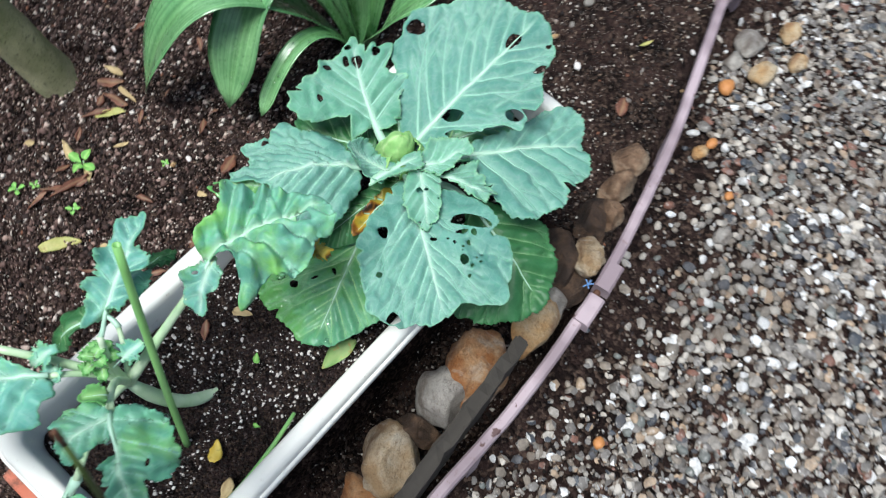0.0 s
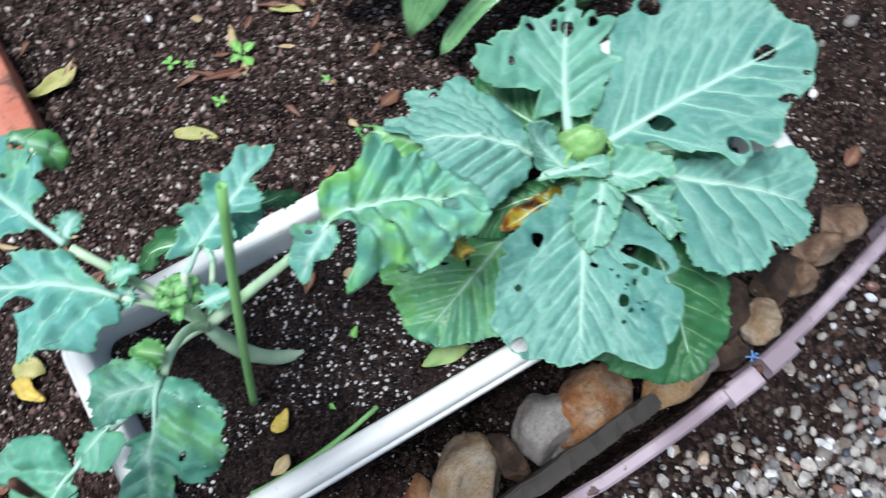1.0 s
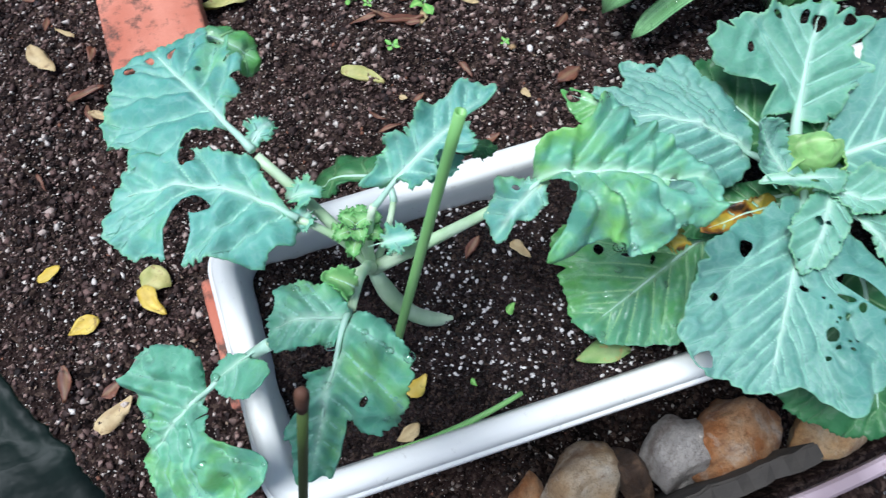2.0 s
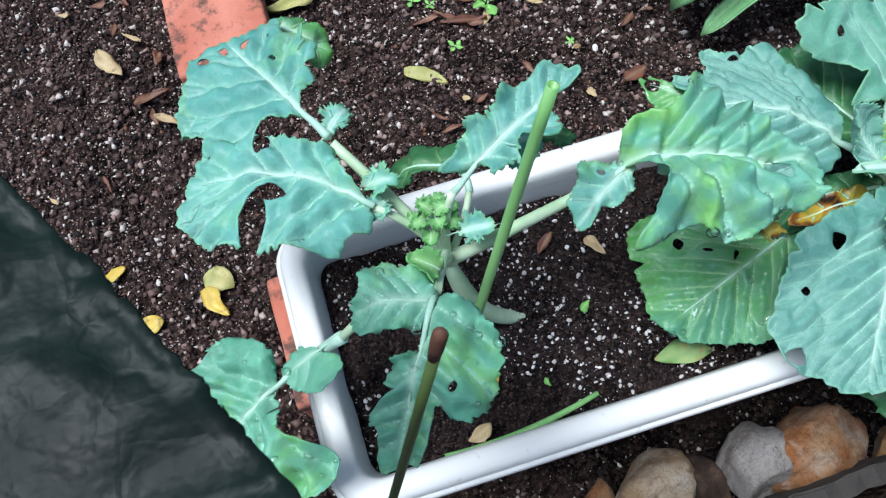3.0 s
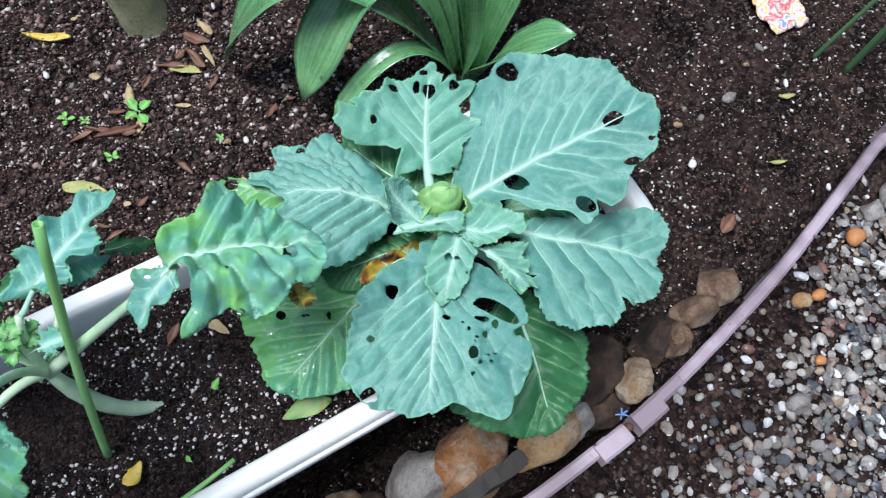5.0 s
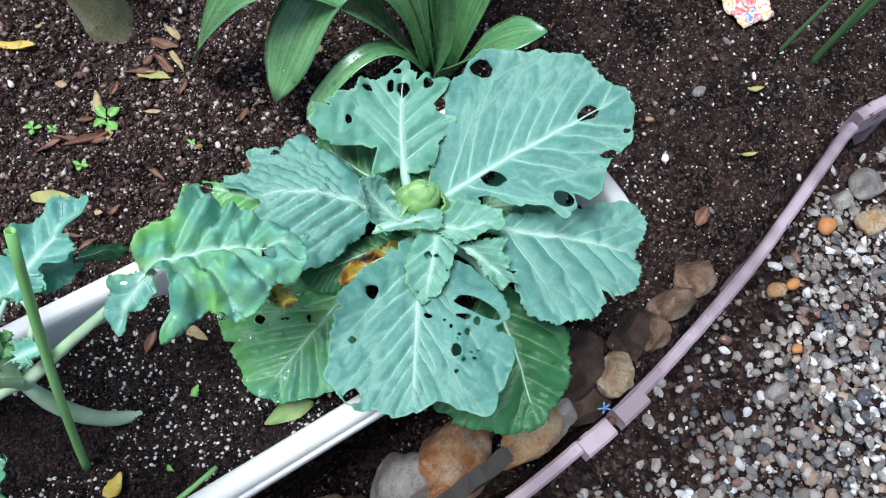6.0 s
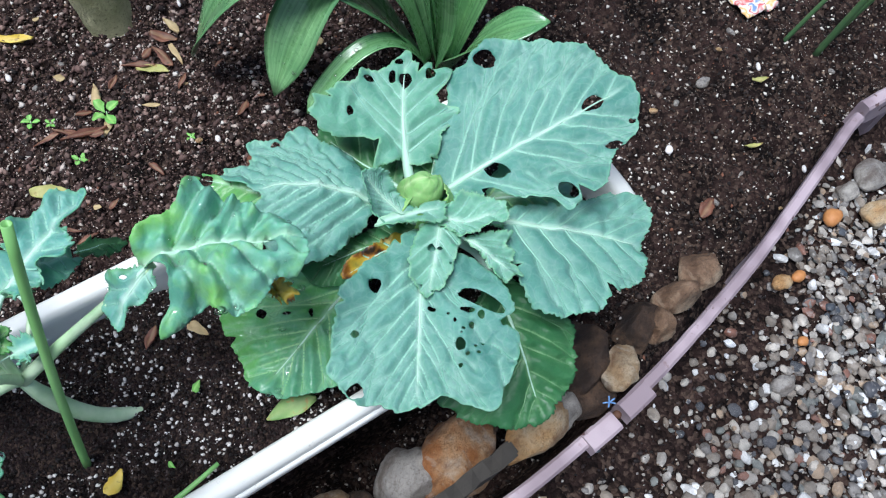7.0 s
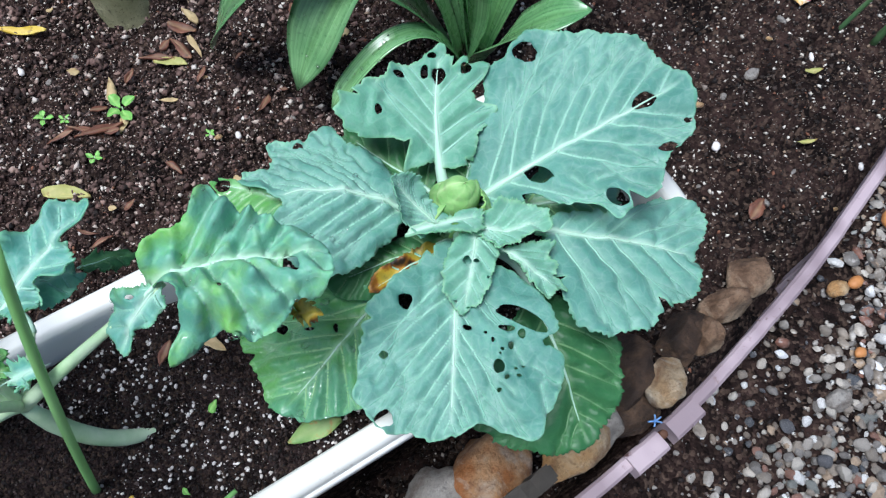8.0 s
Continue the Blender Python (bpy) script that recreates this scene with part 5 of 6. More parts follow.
blade("leaf", broccoli, (-0.089, 0.005, 0.353), (-0.014, -0.027, 0.340), (-9, -5),
      [51, 50, 48, 47, 47, 45, 42, 36, 33, 33, 33, 31, 31, 33, 35, 39, 44, 52, 50, 46, 41, 39, 39, 39, 42, 47, 49, 50, 49, 44, 40, 37, 34, 32, 31, 32, 36, 39, 53, 53, 42, 33, 31, 32, 34, 35, 36, 37, 37, 38, 38, 38, 38, 36, 35, 40, 47, 48, 50, 50], M_KALE_LIGHT,
      holes=[(19.6, -3.8, 3.1, 7.5, 13), (-17.3, -14.7, 1.3, 2.2, -4)], arch=0.010, cup=-0.012, ruffle=0.009, quilt=0.0055, crumple=0.0070, drops=30, seed=26, nick=1, rib=0.0024, step=0.0018, jag=0.0009, spacing=0.016, wave=1.2, rib_end=0.46, bow=0.004, fan=34,
      bulges=((-27, -24, 10, 15), (-4, -22, 12, 17), (16, -26, 9, 14), (34, -14, 10, 12), (-20, 26, 12, 9), (6, 14, 12, 6), (30, 12, 9, 7), (-42, 12, 9, -6)))
blade("leaf_lobe", broccoli, (-0.097, 0.006, 0.352), (-0.128, -0.011, 0.330), (-3, -4),
      [20, 22, 23, 19, 15, 12, 10, 10, 11, 13, 14, 15, 16, 18, 19, 20, 21, 19, 18, 16, 15, 15, 15, 15, 16, 18, 17, 14, 13, 13, 13, 14, 15, 17, 17, 18], M_KALE,
      holes=[(-12, -7.6, 2.2, 1.4, 119)], arch=0.006, cup=-0.008, ruffle=0.003, quilt=0.002, crumple=0.002, drops=8, seed=127, nick=0, rib=0.0012, root=(-0.108, 0.003, 0.352), step=0.0018, spacing=0.010, jag=0.0008, label="small hanging lobe of the leaf")
blade("dry_edge", broccoli, (-0.046, -0.030, 0.338), (-0.032, -0.044, 0.334), (0, 0),
      [15, 12, 9, 7, 6, 6, 6, 7, 9, 11, 13, 12, 9, 7, 6, 6, 7, 9, 11, 13], M_YELLOWED, arch=0.004, cup=0.005, ruffle=0.005, crumple=0.003, seed=128, nick=5, rib=0, step=0.0018, spacing=0.010, label="brown torn dry edge of the leaf")
# leaf behind the others, shaded by its darker colour
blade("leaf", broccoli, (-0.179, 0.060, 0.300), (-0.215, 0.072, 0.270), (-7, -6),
      [28, 30, 34, 27, 23, 21, 18, 16, 15, 14, 13, 13, 13, 13, 15, 18, 25, 26, 28, 32, 34, 28, 18, 14, 13, 12, 12, 12, 13, 14, 16, 19, 24, 23, 24, 25], M_SHADED_LEAF,
      arch=0.010, cup=-0.012, ruffle=0.004, quilt=0.002, seed=27, rib=0.0018, root=(-0.172, 0.042, 0.294), jag=0.0008, label="leaf with shade put into its dark green")
blade("leaf", broccoli, (-0.251, 0.189, 0.290), (-0.231, 0.176, 0.272), (-1, 0),
      [19, 18, 16, 16, 15, 14, 14, 14, 14, 14, 15, 16, 17, 19, 22, 21, 19, 18, 17, 15, 14, 14, 14, 14, 15, 16, 18, 20, 20, 20], M_OLD,
      holes=[(-14.4, -4.9, 2.8, 1.9, 31)], arch=0.004, cup=-0.006, seed=28, rib=0.0012, root=(-0.262, 0.150, 0.310), jag=0.0006)
BUD = Vector((-0.1985, 0.0225, 0.318))
under(part("shoot", tube_mesh("shoot", bezier(NODE, (-0.196, 0.016, 0.300), BUD, 6), taper(0.0042, 0.0022, 7), 8), M_STEM, None, "short green side shoot"), broccoli)
for i in range(10):
    a = i * 2.4
    out = 0.0015 + 0.0007 * i
    p = BUD + Vector((math.cos(a) * out, math.sin(a) * out, 0.010 - 0.0012 * i))
    q = p + Vector((math.cos(a) * 0.008, math.sin(a) * 0.008, 0.005 - 0.0006 * i))
    blade("sprout_leaf", broccoli, p, q, (0, 0), [5.6, 5.4, 5, 4.6, 4.2, 4.4, 4.8, 5, 5.2, 5, 4.8, 4.4, 4.2, 4.6, 5, 5.4], M_SPROUT, arch=0.0015, cup=0.0022, ruffle=0.0032, quilt=0.0002, seed=30 + i, rib=0.0005, root=tuple(BUD), step=0.0014, jag=0.0006, spacing=0.006, wave=2.2, fine=False)

# ---- stalks ----
s = thing("onion_stalk", (-0.202, -0.030, 0.176), "cut hollow green onion stalk standing in the planter", "onion stalk")
under(part("stalk", tube_mesh("stalk", bezier((-0.202, -0.030, 0.170), (-0.178, -0.014, 0.31), (-0.143, 0.015, 0.446), 12), taper(0.0031, 0.0029, 13), 14, hollow=0.72), M_STALK), s)
s = thing("onion_stalk", (-0.178, -0.088, 0.185), "cut green onion stalk lying along the planter rim", "onion stalk")
under(part("stalk", tube_mesh("stalk", bezier((-0.232, -0.090, 0.182), (-0.18, -0.094, 0.188), (-0.121, -0.080, 0.184), 12), taper(0.0030, 0.0018, 13), 10), M_STALK), s)
s = thing("cut_stalk", (-0.332, -0.155, -0.01), "tall olive plant stalk with a dry brown cut tip", "plant stalk")
under(part("stalk", tube_mesh("stalk", bezier((-0.335, -0.156, -0.03), (-0.275, -0.131, 0.30), (-0.2247, -0.1097, 0.590), 14), taper(0.0030, 0.0013, 15), 10), M_OLIVE), s)
under(part("dry_tip", tube_mesh("dry_tip", [(-0.2250, -0.1098, 0.589), (-0.2238, -0.1093, 0.596), (-0.2228, -0.1089, 0.602), (-0.2226, -0.1088, 0.604)], [0.0013, 0.0016, 0.0016, 0.0009], 10), M_TWIG, None, "brown dry cut tip"), s)

dark = thing("broad_leaf_plant", (-0.50, -0.05, -0.01), "broad leaf of a tall plant hanging beside the planter, shade put into its dark colour", "plant")
under(part("stem", tube_mesh("stem", bezier((-0.50, -0.05, -0.03), (-0.50, 0.0, 0.45), (-0.374, -0.018, 0.622), 14), taper(0.007, 0.003, 15), 10), M_OLIVE), dark)
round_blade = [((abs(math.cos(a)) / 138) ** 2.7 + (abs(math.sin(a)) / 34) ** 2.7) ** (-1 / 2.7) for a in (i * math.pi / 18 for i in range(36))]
# its darkness comes from shade painted into the leaf colour
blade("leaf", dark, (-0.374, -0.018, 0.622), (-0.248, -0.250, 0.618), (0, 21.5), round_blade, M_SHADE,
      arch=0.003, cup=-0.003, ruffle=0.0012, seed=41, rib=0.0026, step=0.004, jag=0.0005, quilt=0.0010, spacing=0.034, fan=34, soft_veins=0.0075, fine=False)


# ---- edging ----
def strip(name, xs, offset, thick, top, bottom, parent, mat=M_EDGING, label="", wob=1):
    """A bent board that follows the edging line, with rounded top edges."""
    prof = [(-thick / 2, bottom), (-thick / 2, top - 0.003), (-thick / 2 + 0.0025, top), (thick / 2 - 0.0025, top), (thick / 2, top - 0.003), (thick / 2, bottom)]
    verts, faces = [], []
    for x in xs:
        e = float(edge_line(x)) + offset
        d = Vector((0.01, float(edge_line(x + 0.005) - edge_line(x - 0.005)), 0)).normalized()
        nrm = Vector((-d.y, d.x, 0))
        for a, z in prof:
            verts.append(Vector((x, e, z + 0.0012 * float(vnoise(x, 0.0, 26, wob)))) + nrm * (a - 0.05 * (top - z) + 0.0006 * float(vnoise(x, z, 60, wob + 1))))
    n = len(prof)
    for i in range(len(xs) - 1):
        for k in range(n):
            a, b = i * n + k, i * n + (k + 1) % n
            faces.append((a, b, b + n, a + n))
    faces.append(tuple(reversed(range(n))))
    faces.append(tuple((len(xs) - 1) * n + k for k in range(n)))
    return under(part(name, mesh_of(name, verts, faces, False), mat, None, label), parent)


e1 = thing("garden_edging", (0.03, -0.22, 0), "mauve-grey plastic garden edging strip with dirt marks", "garden edging", "edging strips")
strip("strip", np.linspace(-0.75, 0.176, 60), 0.0, 0.0128, 0.079, 0.060, e1, wob=3)
strip("clip", np.linspace(0.160, 0.196, 8), -0.0040, 0.0195, 0.0825, 0.064, e1, wob=4, label="wider end socket of the strip")
e2 = thing("garden_edging", (0.4, -0.16, 0), "mauve-grey bowed plastic garden edging strip", "garden edging", "edging strips")
strip("strip", np.linspace(0.208, 0.657, 50), 0.0, 0.0128, 0.080, 0.060, e2, wob=5)
strip("clip", np.linspace(0.207, 0.242, 8), -0.0040, 0.0195, 0.083, 0.064, e2, wob=6, label="wider end socket of the strip")
e3 = thing("garden_edging", (0.8, -0.10, 0), "mauve-grey plastic garden edging strip", "garden edging", "edging strips")
strip("strip", np.linspace(0.668, 1.05, 24), 0.005, 0.0150, 0.082, 0.040, e3, wob=7)
under(part("bolt", tube_mesh("bolt", [(0.2015, -0.212, 0.060), (0.2015, -0.212, 0.0765), (0.2015, -0.212, 0.079)], [0.0042, 0.0042, 0.0030], 10), M_TWIG, None, "rusty bolt head"), e1)
for owner, xs in ((e1, (-0.55, -0.30, -0.02)), (e2, (0.222, 0.45)), (e3, (0.74, 0.86, 1.03))):
    for x in xs:
        strip("stake", np.linspace(x - 0.009, x + 0.009, 3), 0.0 if owner is not e3 else 0.005, 0.010, 0.066, -0.05, owner, wob=9)
tie = thing("wire_tie", (0.196, -0.197, 0.082), "pale blue wire tie knotted at the edging joint", "wire tie")
for i in range(5):
    a = i * 1.3
    p = Vector((0.198, -0.199, 0.085))
    q = p + Vector((math.cos(a) * 0.006, math.sin(a) * 0.005, 0.003 * math.sin(i * 2.1) + 0.003))
    under(part("wire", tube_mesh("wire", bezier(p, (p + q) / 2 + Vector((0, 0, 0.003)), q, 5), [0.0008] * 6, 6), M_TIE), tie)


# ---- board and rocks ----
def plank(name, p0, p1, thick, top, bottom, lean, label):
    p0, p1 = Vector(p0), Vector(p1)
    d = (p1 - p0).normalized()
    nrm = Vector((-d.y, d.x, 0))
    bm = bmesh.new()
    bmesh.ops.create_cube(bm, size=1)
    ln = (p1 - p0).length
    bmesh.ops.subdivide_edges(bm, edges=[e for e in bm.edges if abs(e.verts[0].co.x - e.verts[1].co.x) > 0.5], cuts=24, use_grid_fill=True)
    for v in bm.verts:
        x, y, z = v.co
        zz = bottom + (z + 0.5) * (top - bottom)
        c = (p0 + p1) / 2 + d * x * ln + nrm * (y * thick + lean * (zz - bottom)) + Vector((0, 0, zz))
        c += Vector((noise.noise(c * 50), noise.noise(c * 50 + Vector((7, 0, 0))), noise.noise(c * 50 + Vector((0, 7, 0))))) * 0.0022
        v.co = c
    bmesh.ops.bevel(bm, geom=[e for e in bm.edges if e.calc_face_angle(0) > 0.8], offset=0.002, segments=2, affect="EDGES")
    return tagged(part(name, bm, M_BOARD), label, "board")


plank("board", (-0.16, -0.201, 0), (0.090, -0.186, 0), 0.015, 0.122, -0.02, 0.0, "weathered grey wooden board standing on edge between rocks and edging")


def rock(x, y, z, size, turn, mat, seed, label):
    v, f = hewn(4, tuple(1.20 * c for c in size), seed, 9, 0.14, 0.98)
    me = mesh_of("rock", v, [tuple(int(i) for i in q) for q in f])
    ob = tagged(part("rock", me, mat), label, "rock", "rocks beside the planter")
    ob.matrix_world = pose(x, y, z, 8 * math.sin(seed), 8 * math.cos(seed * 2), turn)
    return ob


rock(0.061, -0.158, 0.034, (0.043, 0.034, 0.042), 12, M_ROCK_RUST, 3, "rust-brown rounded rock beside the planter")
rock(0.136, -0.181, 0.034, (0.036, 0.022, 0.028), 8, M_ROCK_TAN, 5, "smooth orange-tan rock beside the edging")
rock(0.008, -0.158, 0.034, (0.029, 0.026, 0.036), 40, M_ROCK_GREY, 7, "rough pale grey rock beside the planter")
rock(-0.077, -0.157, 0.030, (0.034, 0.029, 0.033), 20, M_ROCK_CREAM, 9, "smooth cream-tan rock beside the planter")
rock(-0.037, -0.160, 0.035, (0.014, 0.024, 0.036), 15, M_ROCK_DARK, 11, "narrow brown rock wedged between others")
rock(-0.125, -0.160, 0.010, (0.026, 0.022, 0.020), 70, M_ROCK_RUST, 12, "brown rock beside the planter")
rock(0.246, -0.178, 0.048, (0.021, 0.018, 0.020), 30, M_ROCK_CREAM, 13, "small pale tan stone on darker rocks")
rock(0.228, -0.150, 0.020, (0.036, 0.030, 0.034), 60, M_ROCK_DARK, 15, "dark brown wet rock in shade")
rock(0.216, -0.182, 0.010, (0.026, 0.018, 0.028), 10, M_ROCK_DARK, 17, "dark brown rock against the edging")
rock(0.302, -0.150, 0.010, (0.032, 0.020, 0.022), 10, M_ROCK_DARK, 19, "dark brown rock half sunk in soil")
rock(0.324, -0.160, 0.012, (0.017, 0.015, 0.020), 30, M_ROCK_BROWN, 21, "reddish brown rock against the edging")
rock(0.362, -0.146, 0.016, (0.025, 0.016, 0.018), -4, M_ROCK_BROWN, 23, "flat brown rock beside the edging")
rock(0.412, -0.134, 0.006, (0.026, 0.019, 0.013), 5, M_ROCK_BROWN, 25, "grey-brown flat rock half sunk in soil")
rock(0.173, -0.176, 0.022, (0.021, 0.018, 0.026), 50, M_ROCK_GREY, 27, "grey shaded rock beside the edging")

# ---- strap-leaved plant ----
strap = thing("strap_leaf_plant", (0.307, 0.240, -0.01), "dark glossy strap-leaved plant growing in the bed", "plant")


def strap_leaf(p0, p1, p2, width, seed, twist=0.0, name="leaf", blunt=0.62):
    """A long arching glossy leaf with a channelled midline."""
    path = bezier(p0, p1, p2, 26)
    verts, faces, vein = [], [], []
    nv = 8
    for i, p in enumerate(path):
        s = i / 26
        d = (path[min(i + 1, 26)] - path[max(i - 1, 0)]).normalized()
        side = d.cross(Vector((0, 0, 1)))
        side = side.normalized() if side.length > 1e-3 else Vector((1, 0, 0))
        side = Matrix.Rotation(radians(twist * s), 3, d) @ side
        nrm = side.cross(d)
        half = width / 2 * min(1, (0.30 + 2.4 * s)) * (1 - max(0, (s - blunt) / (1 - blunt)) ** 2.2) + 0.0006
        for j in range(nv + 1):
            t = j / nv * 2 - 1
            w = half * t
            lift = 0.28 * abs(w) + 0.06 * half * math.sin(s * 14 + seed + t * 2) * abs(t)
            verts.append(p + side * w + nrm * lift)
            vein.append(math.exp(-(t / 0.16) ** 2))
    for i in range(26):
        for j in range(nv):
            a = i * (nv + 1) + j
            faces.append((a, a + 1, a + nv + 2, a + nv + 1))
    me = mesh_of(name, verts, faces)
    me.attributes.new("vein", "FLOAT", "POINT").data.foreach_set("value", np.array(vein, np.float32))
    me.attributes.new("lane", "FLOAT", "POINT").data.foreach_set("value", np.array([j / nv * 2 - 1 + seed for i in range(27) for j in range(nv + 1)], np.float32))
    ob = under(part(name, me, M_STRAP), strap)
    if seed in (1, 3):
        pick = np.random.default_rng(seed + 700)
        ball, tri = ico(2)
        spots = [verts[int(i)] for i in pick.integers(14 * (nv + 1), 25 * (nv + 1), 14)]
        pts = [ball * np.array((1.2, 1.0, 0.6)) * pick.uniform(0.0008, 0.0026) + np.array(p) + np.array((0, 0, 0.0008)) for p in spots]
        wm = mesh_of("water", np.concatenate(pts), [tuple(int(a) + n * len(ball) for a in q) for n in range(len(spots)) for q in tri])
        drop = under(tagged(part("water", wm, M_WATER, None, "clear water drops"), kind="stuff"), strap)
        drop.parent = ob
        drop.matrix_parent_inverse = Matrix.Identity(4)
    so = ob.modifiers.new("thickness", "SOLIDIFY")
    so.thickness = 0.0009
    return ob


SB = Vector((0.307, 0.240, -0.005))
strap_leaf(SB + Vector((-0.01, 0.0, 0)), (0.233, 0.319, 0.320), (0.106, 0.268, 0.045), 0.060, 1, 0, blunt=0.84)
strap_leaf(SB + Vector((-0.01, 0.012, 0)), (0.136, 0.305, 0.348), (0.057, 0.365, 0.030), 0.066, 2, 0, blunt=0.82)
strap_leaf(SB + Vector((-0.012, -0.01, 0)), (0.235, 0.255, 0.17), (0.130, 0.240, 0.030), 0.021, 3, 0, blunt=0.90)
strap_leaf(SB + Vector((0.0, -0.012, 0)), (0.295, 0.171, 0.155), (0.354, 0.136, 0.168), 0.050, 4)
strap_leaf(SB + Vector((0.0, 0.0, 0)), (0.26, 0.27, 0.26), (0.225, 0.31, 0.42), 0.052, 5, 20)
strap_leaf(SB + Vector((0.01, 0.0, 0)), (0.30, 0.27, 0.26), (0.32, 0.34, 0.46), 0.056, 6)
strap_leaf(SB + Vector((0.012, -0.004, 0)), (0.36, 0.24, 0.26), (0.43, 0.24, 0.38), 0.050, 7)
strap_leaf(SB + Vector((0.0, 0.01, 0)), (0.27, 0.33, 0.22), (0.18, 0.40, 0.26), 0.056, 8)
strap_leaf(SB + Vector((0.012, 0.01, 0)), (0.38, 0.31, 0.24), (0.48, 0.34, 0.24), 0.050, 9)
strap_leaf(SB + Vector((-0.006, -0.006, 0)), (0.30, 0.24, 0.14), (0.262, 0.222, 0.25), 0.036, 10)

# ---- tree trunk ----
tree = thing("tree_trunk", (-0.012, 0.497, -0.02), "mossy grey-green base of a small tree trunk", "tree trunk")
path = bezier((0.010, 0.484, -0.04), (-0.03, 0.53, 0.22), (-0.26, 0.70, 1.6), 40)
verts, faces = [], []
for i, p in enumerate(path):
    for kk in range(28):
        a = 2 * math.pi * kk / 28
        r = (0.027 + 0.006 * math.exp(-i / 2.0)) * (1 + 0.10 * float(vnoise(math.cos(a) * 2 + i * 0.25, math.sin(a) * 2, 1.3, 50)) + 0.05 * float(vnoise(a * 3, i * 1.0, 1.0, 51)))
        verts.append(p + Vector((math.cos(a) * r, math.sin(a) * r, 0)))
for i in range(40):
    for kk in range(28):
        a, b = i * 28 + kk, i * 28 + (kk + 1) % 28
        faces.append((a, b, b + 28, a + 28))
faces.append(tuple(40 * 28 + kk for kk in range(28)))
under(part("trunk", mesh_of("trunk", verts, faces), M_BARK), tree)

# ---- scallions and cloth ----
for x, y, tx, ty, tz, r in ((0.722, 0.053, 0.790, 0.040, 0.22, 0.0032), (0.748, 0.016, 0.770, 0.012, 0.26, 0.0045), (0.762, 0.022, 0.810, 0.000, 0.26, 0.0042)):
    s = thing("scallion", (x, y, -0.01), "green scallion growing in the bed", "scallion", "scallions")
    under(part("stalk", tube_mesh("stalk", bezier((x, y, -0.01), ((x + tx) / 2 - 0.01, (y + ty) / 2, tz * 0.55), (tx, ty, tz), 12), taper(r, r * 0.6, 13), 10), M_SCALLION), s)
cn, cm = 26, 18
verts = []
for i in range(cn + 1):
    for j in range(cm + 1):
        x, y = i / cn - 0.5, j / cm - 0.5
        k2 = 1 - 0.25 * abs(y) * (1 if x < 0 else 0.4)
        gx0, gy0 = 0.726 + 0.072 * x * k2 + 0.012 * y, 0.132 + 0.070 * y
        verts.append((gx0, gy0, float(ground_height(gx0, gy0)) + 0.008 + 0.006 * float(vnoise(x, y, 5, 61)) + 0.003 * float(vnoise(x, y, 13, 62))))
faces = [(i * (cm + 1) + j, (i + 1) * (cm + 1) + j, (i + 1) * (cm + 1) + j + 1, i * (cm + 1) + j + 1) for i in range(cn) for j in range(cm)]
cl = tagged(part("cloth_scrap", mesh_of("cloth_scrap", verts, faces), M_CLOTH), "crumpled multicoloured floral cloth scrap on the soil", "cloth")
cl.modifiers.new("thickness", "SOLIDIFY").thickness = 0.0015


# ---- fallen leaves and seedlings ----
def fallen(x, y, length, width, turn, mat, seed, label, on_pot=False, tilt=6, lift=0.0075):
    me = simple_leaf("fallen_leaf", length, width, mat, seed)
    z = float(potting_height(x, y) if on_pot else ground_height(x, y)) + lift
    ob = tagged(part("fallen_leaf", me, None), label, "fallen leaf", "fallen leaves")
    ob.matrix_world = pose(x, y, z, tilt * math.sin(seed), tilt * math.cos(seed * 1.7), turn)
    ob.modifiers.new("thickness", "SOLIDIFY").thickness = 0.0006
    return ob


YG, YE, BR, TA = M_FALL_GREEN, M_FALL_YELLOW, M_FALL_BROWN, M_FALL_TAN
fallen(-0.142, 0.291, 0.046, 0.016, -28, YG, 1, "yellow-green fallen leaf on the bed")
fallen(-0.396, 0.150, 0.030, 0.030, 60, YG, 2, "round yellow-green fallen leaf on the bed")
fallen(-0.398, 0.128, 0.036, 0.018, -60, YE, 3, "bright yellow fallen leaf with a brown tip")
fallen(-0.250, 0.425, 0.062, 0.022, 5, YG, 4, "pale yellow-green fallen leaf beside the brick")
fallen(-0.448, 0.408, 0.045, 0.018, -70, TA, 5, "pale curled fallen leaf on the bed")
fallen(0.015, 0.394, 0.038, 0.012, -40, YG, 6, "yellow-green fallen leaf on the bed")
fallen(0.032, 0.402, 0.034, 0.012, -70, BR, 7, "dry reddish brown fallen leaf on the bed")
fallen(-0.055, 0.390, 0.030, 0.011, 80, M_FALL_TAN, 8, "pale tan fallen leaf beside the seedling")
fallen(-0.105, 0.505, 0.055, 0.011, -30, YE, 9, "bright yellow fallen leaf on the bed")
fallen(-0.325, 0.450, 0.034, 0.016, 40, TA, 10, "pale leaf lying on the brick", lift=0.056)
fallen(0.062, 0.232, 0.030, 0.018, 10, BR, 11, "red-brown fallen leaf on the bed")
fallen(-0.056, -0.073, 0.040, 0.018, -12, M_FALL_FRESH, 12, "green fallen leaf with a dry red tip in the planter", True)
fallen(-0.086, 0.019, 0.019, 0.009, -60, TA, 13, "tan fallen leaf in the planter", True)
fallen(-0.120, 0.032, 0.020, 0.008, 50, BR, 14, "brown fallen leaf in the planter", True)
fallen(-0.189, -0.052, 0.020, 0.012, 40, YE, 15, "small yellow fallen leaf in the planter", True)
fallen(-0.205, -0.080, 0.019, 0.011, 20, TA, 16, "pale curled dry leaf in the planter", True)
fallen(-0.085, 0.345, 0.050, 0.010, -18, BR, 17, "curled brown leaf beside the seedling")
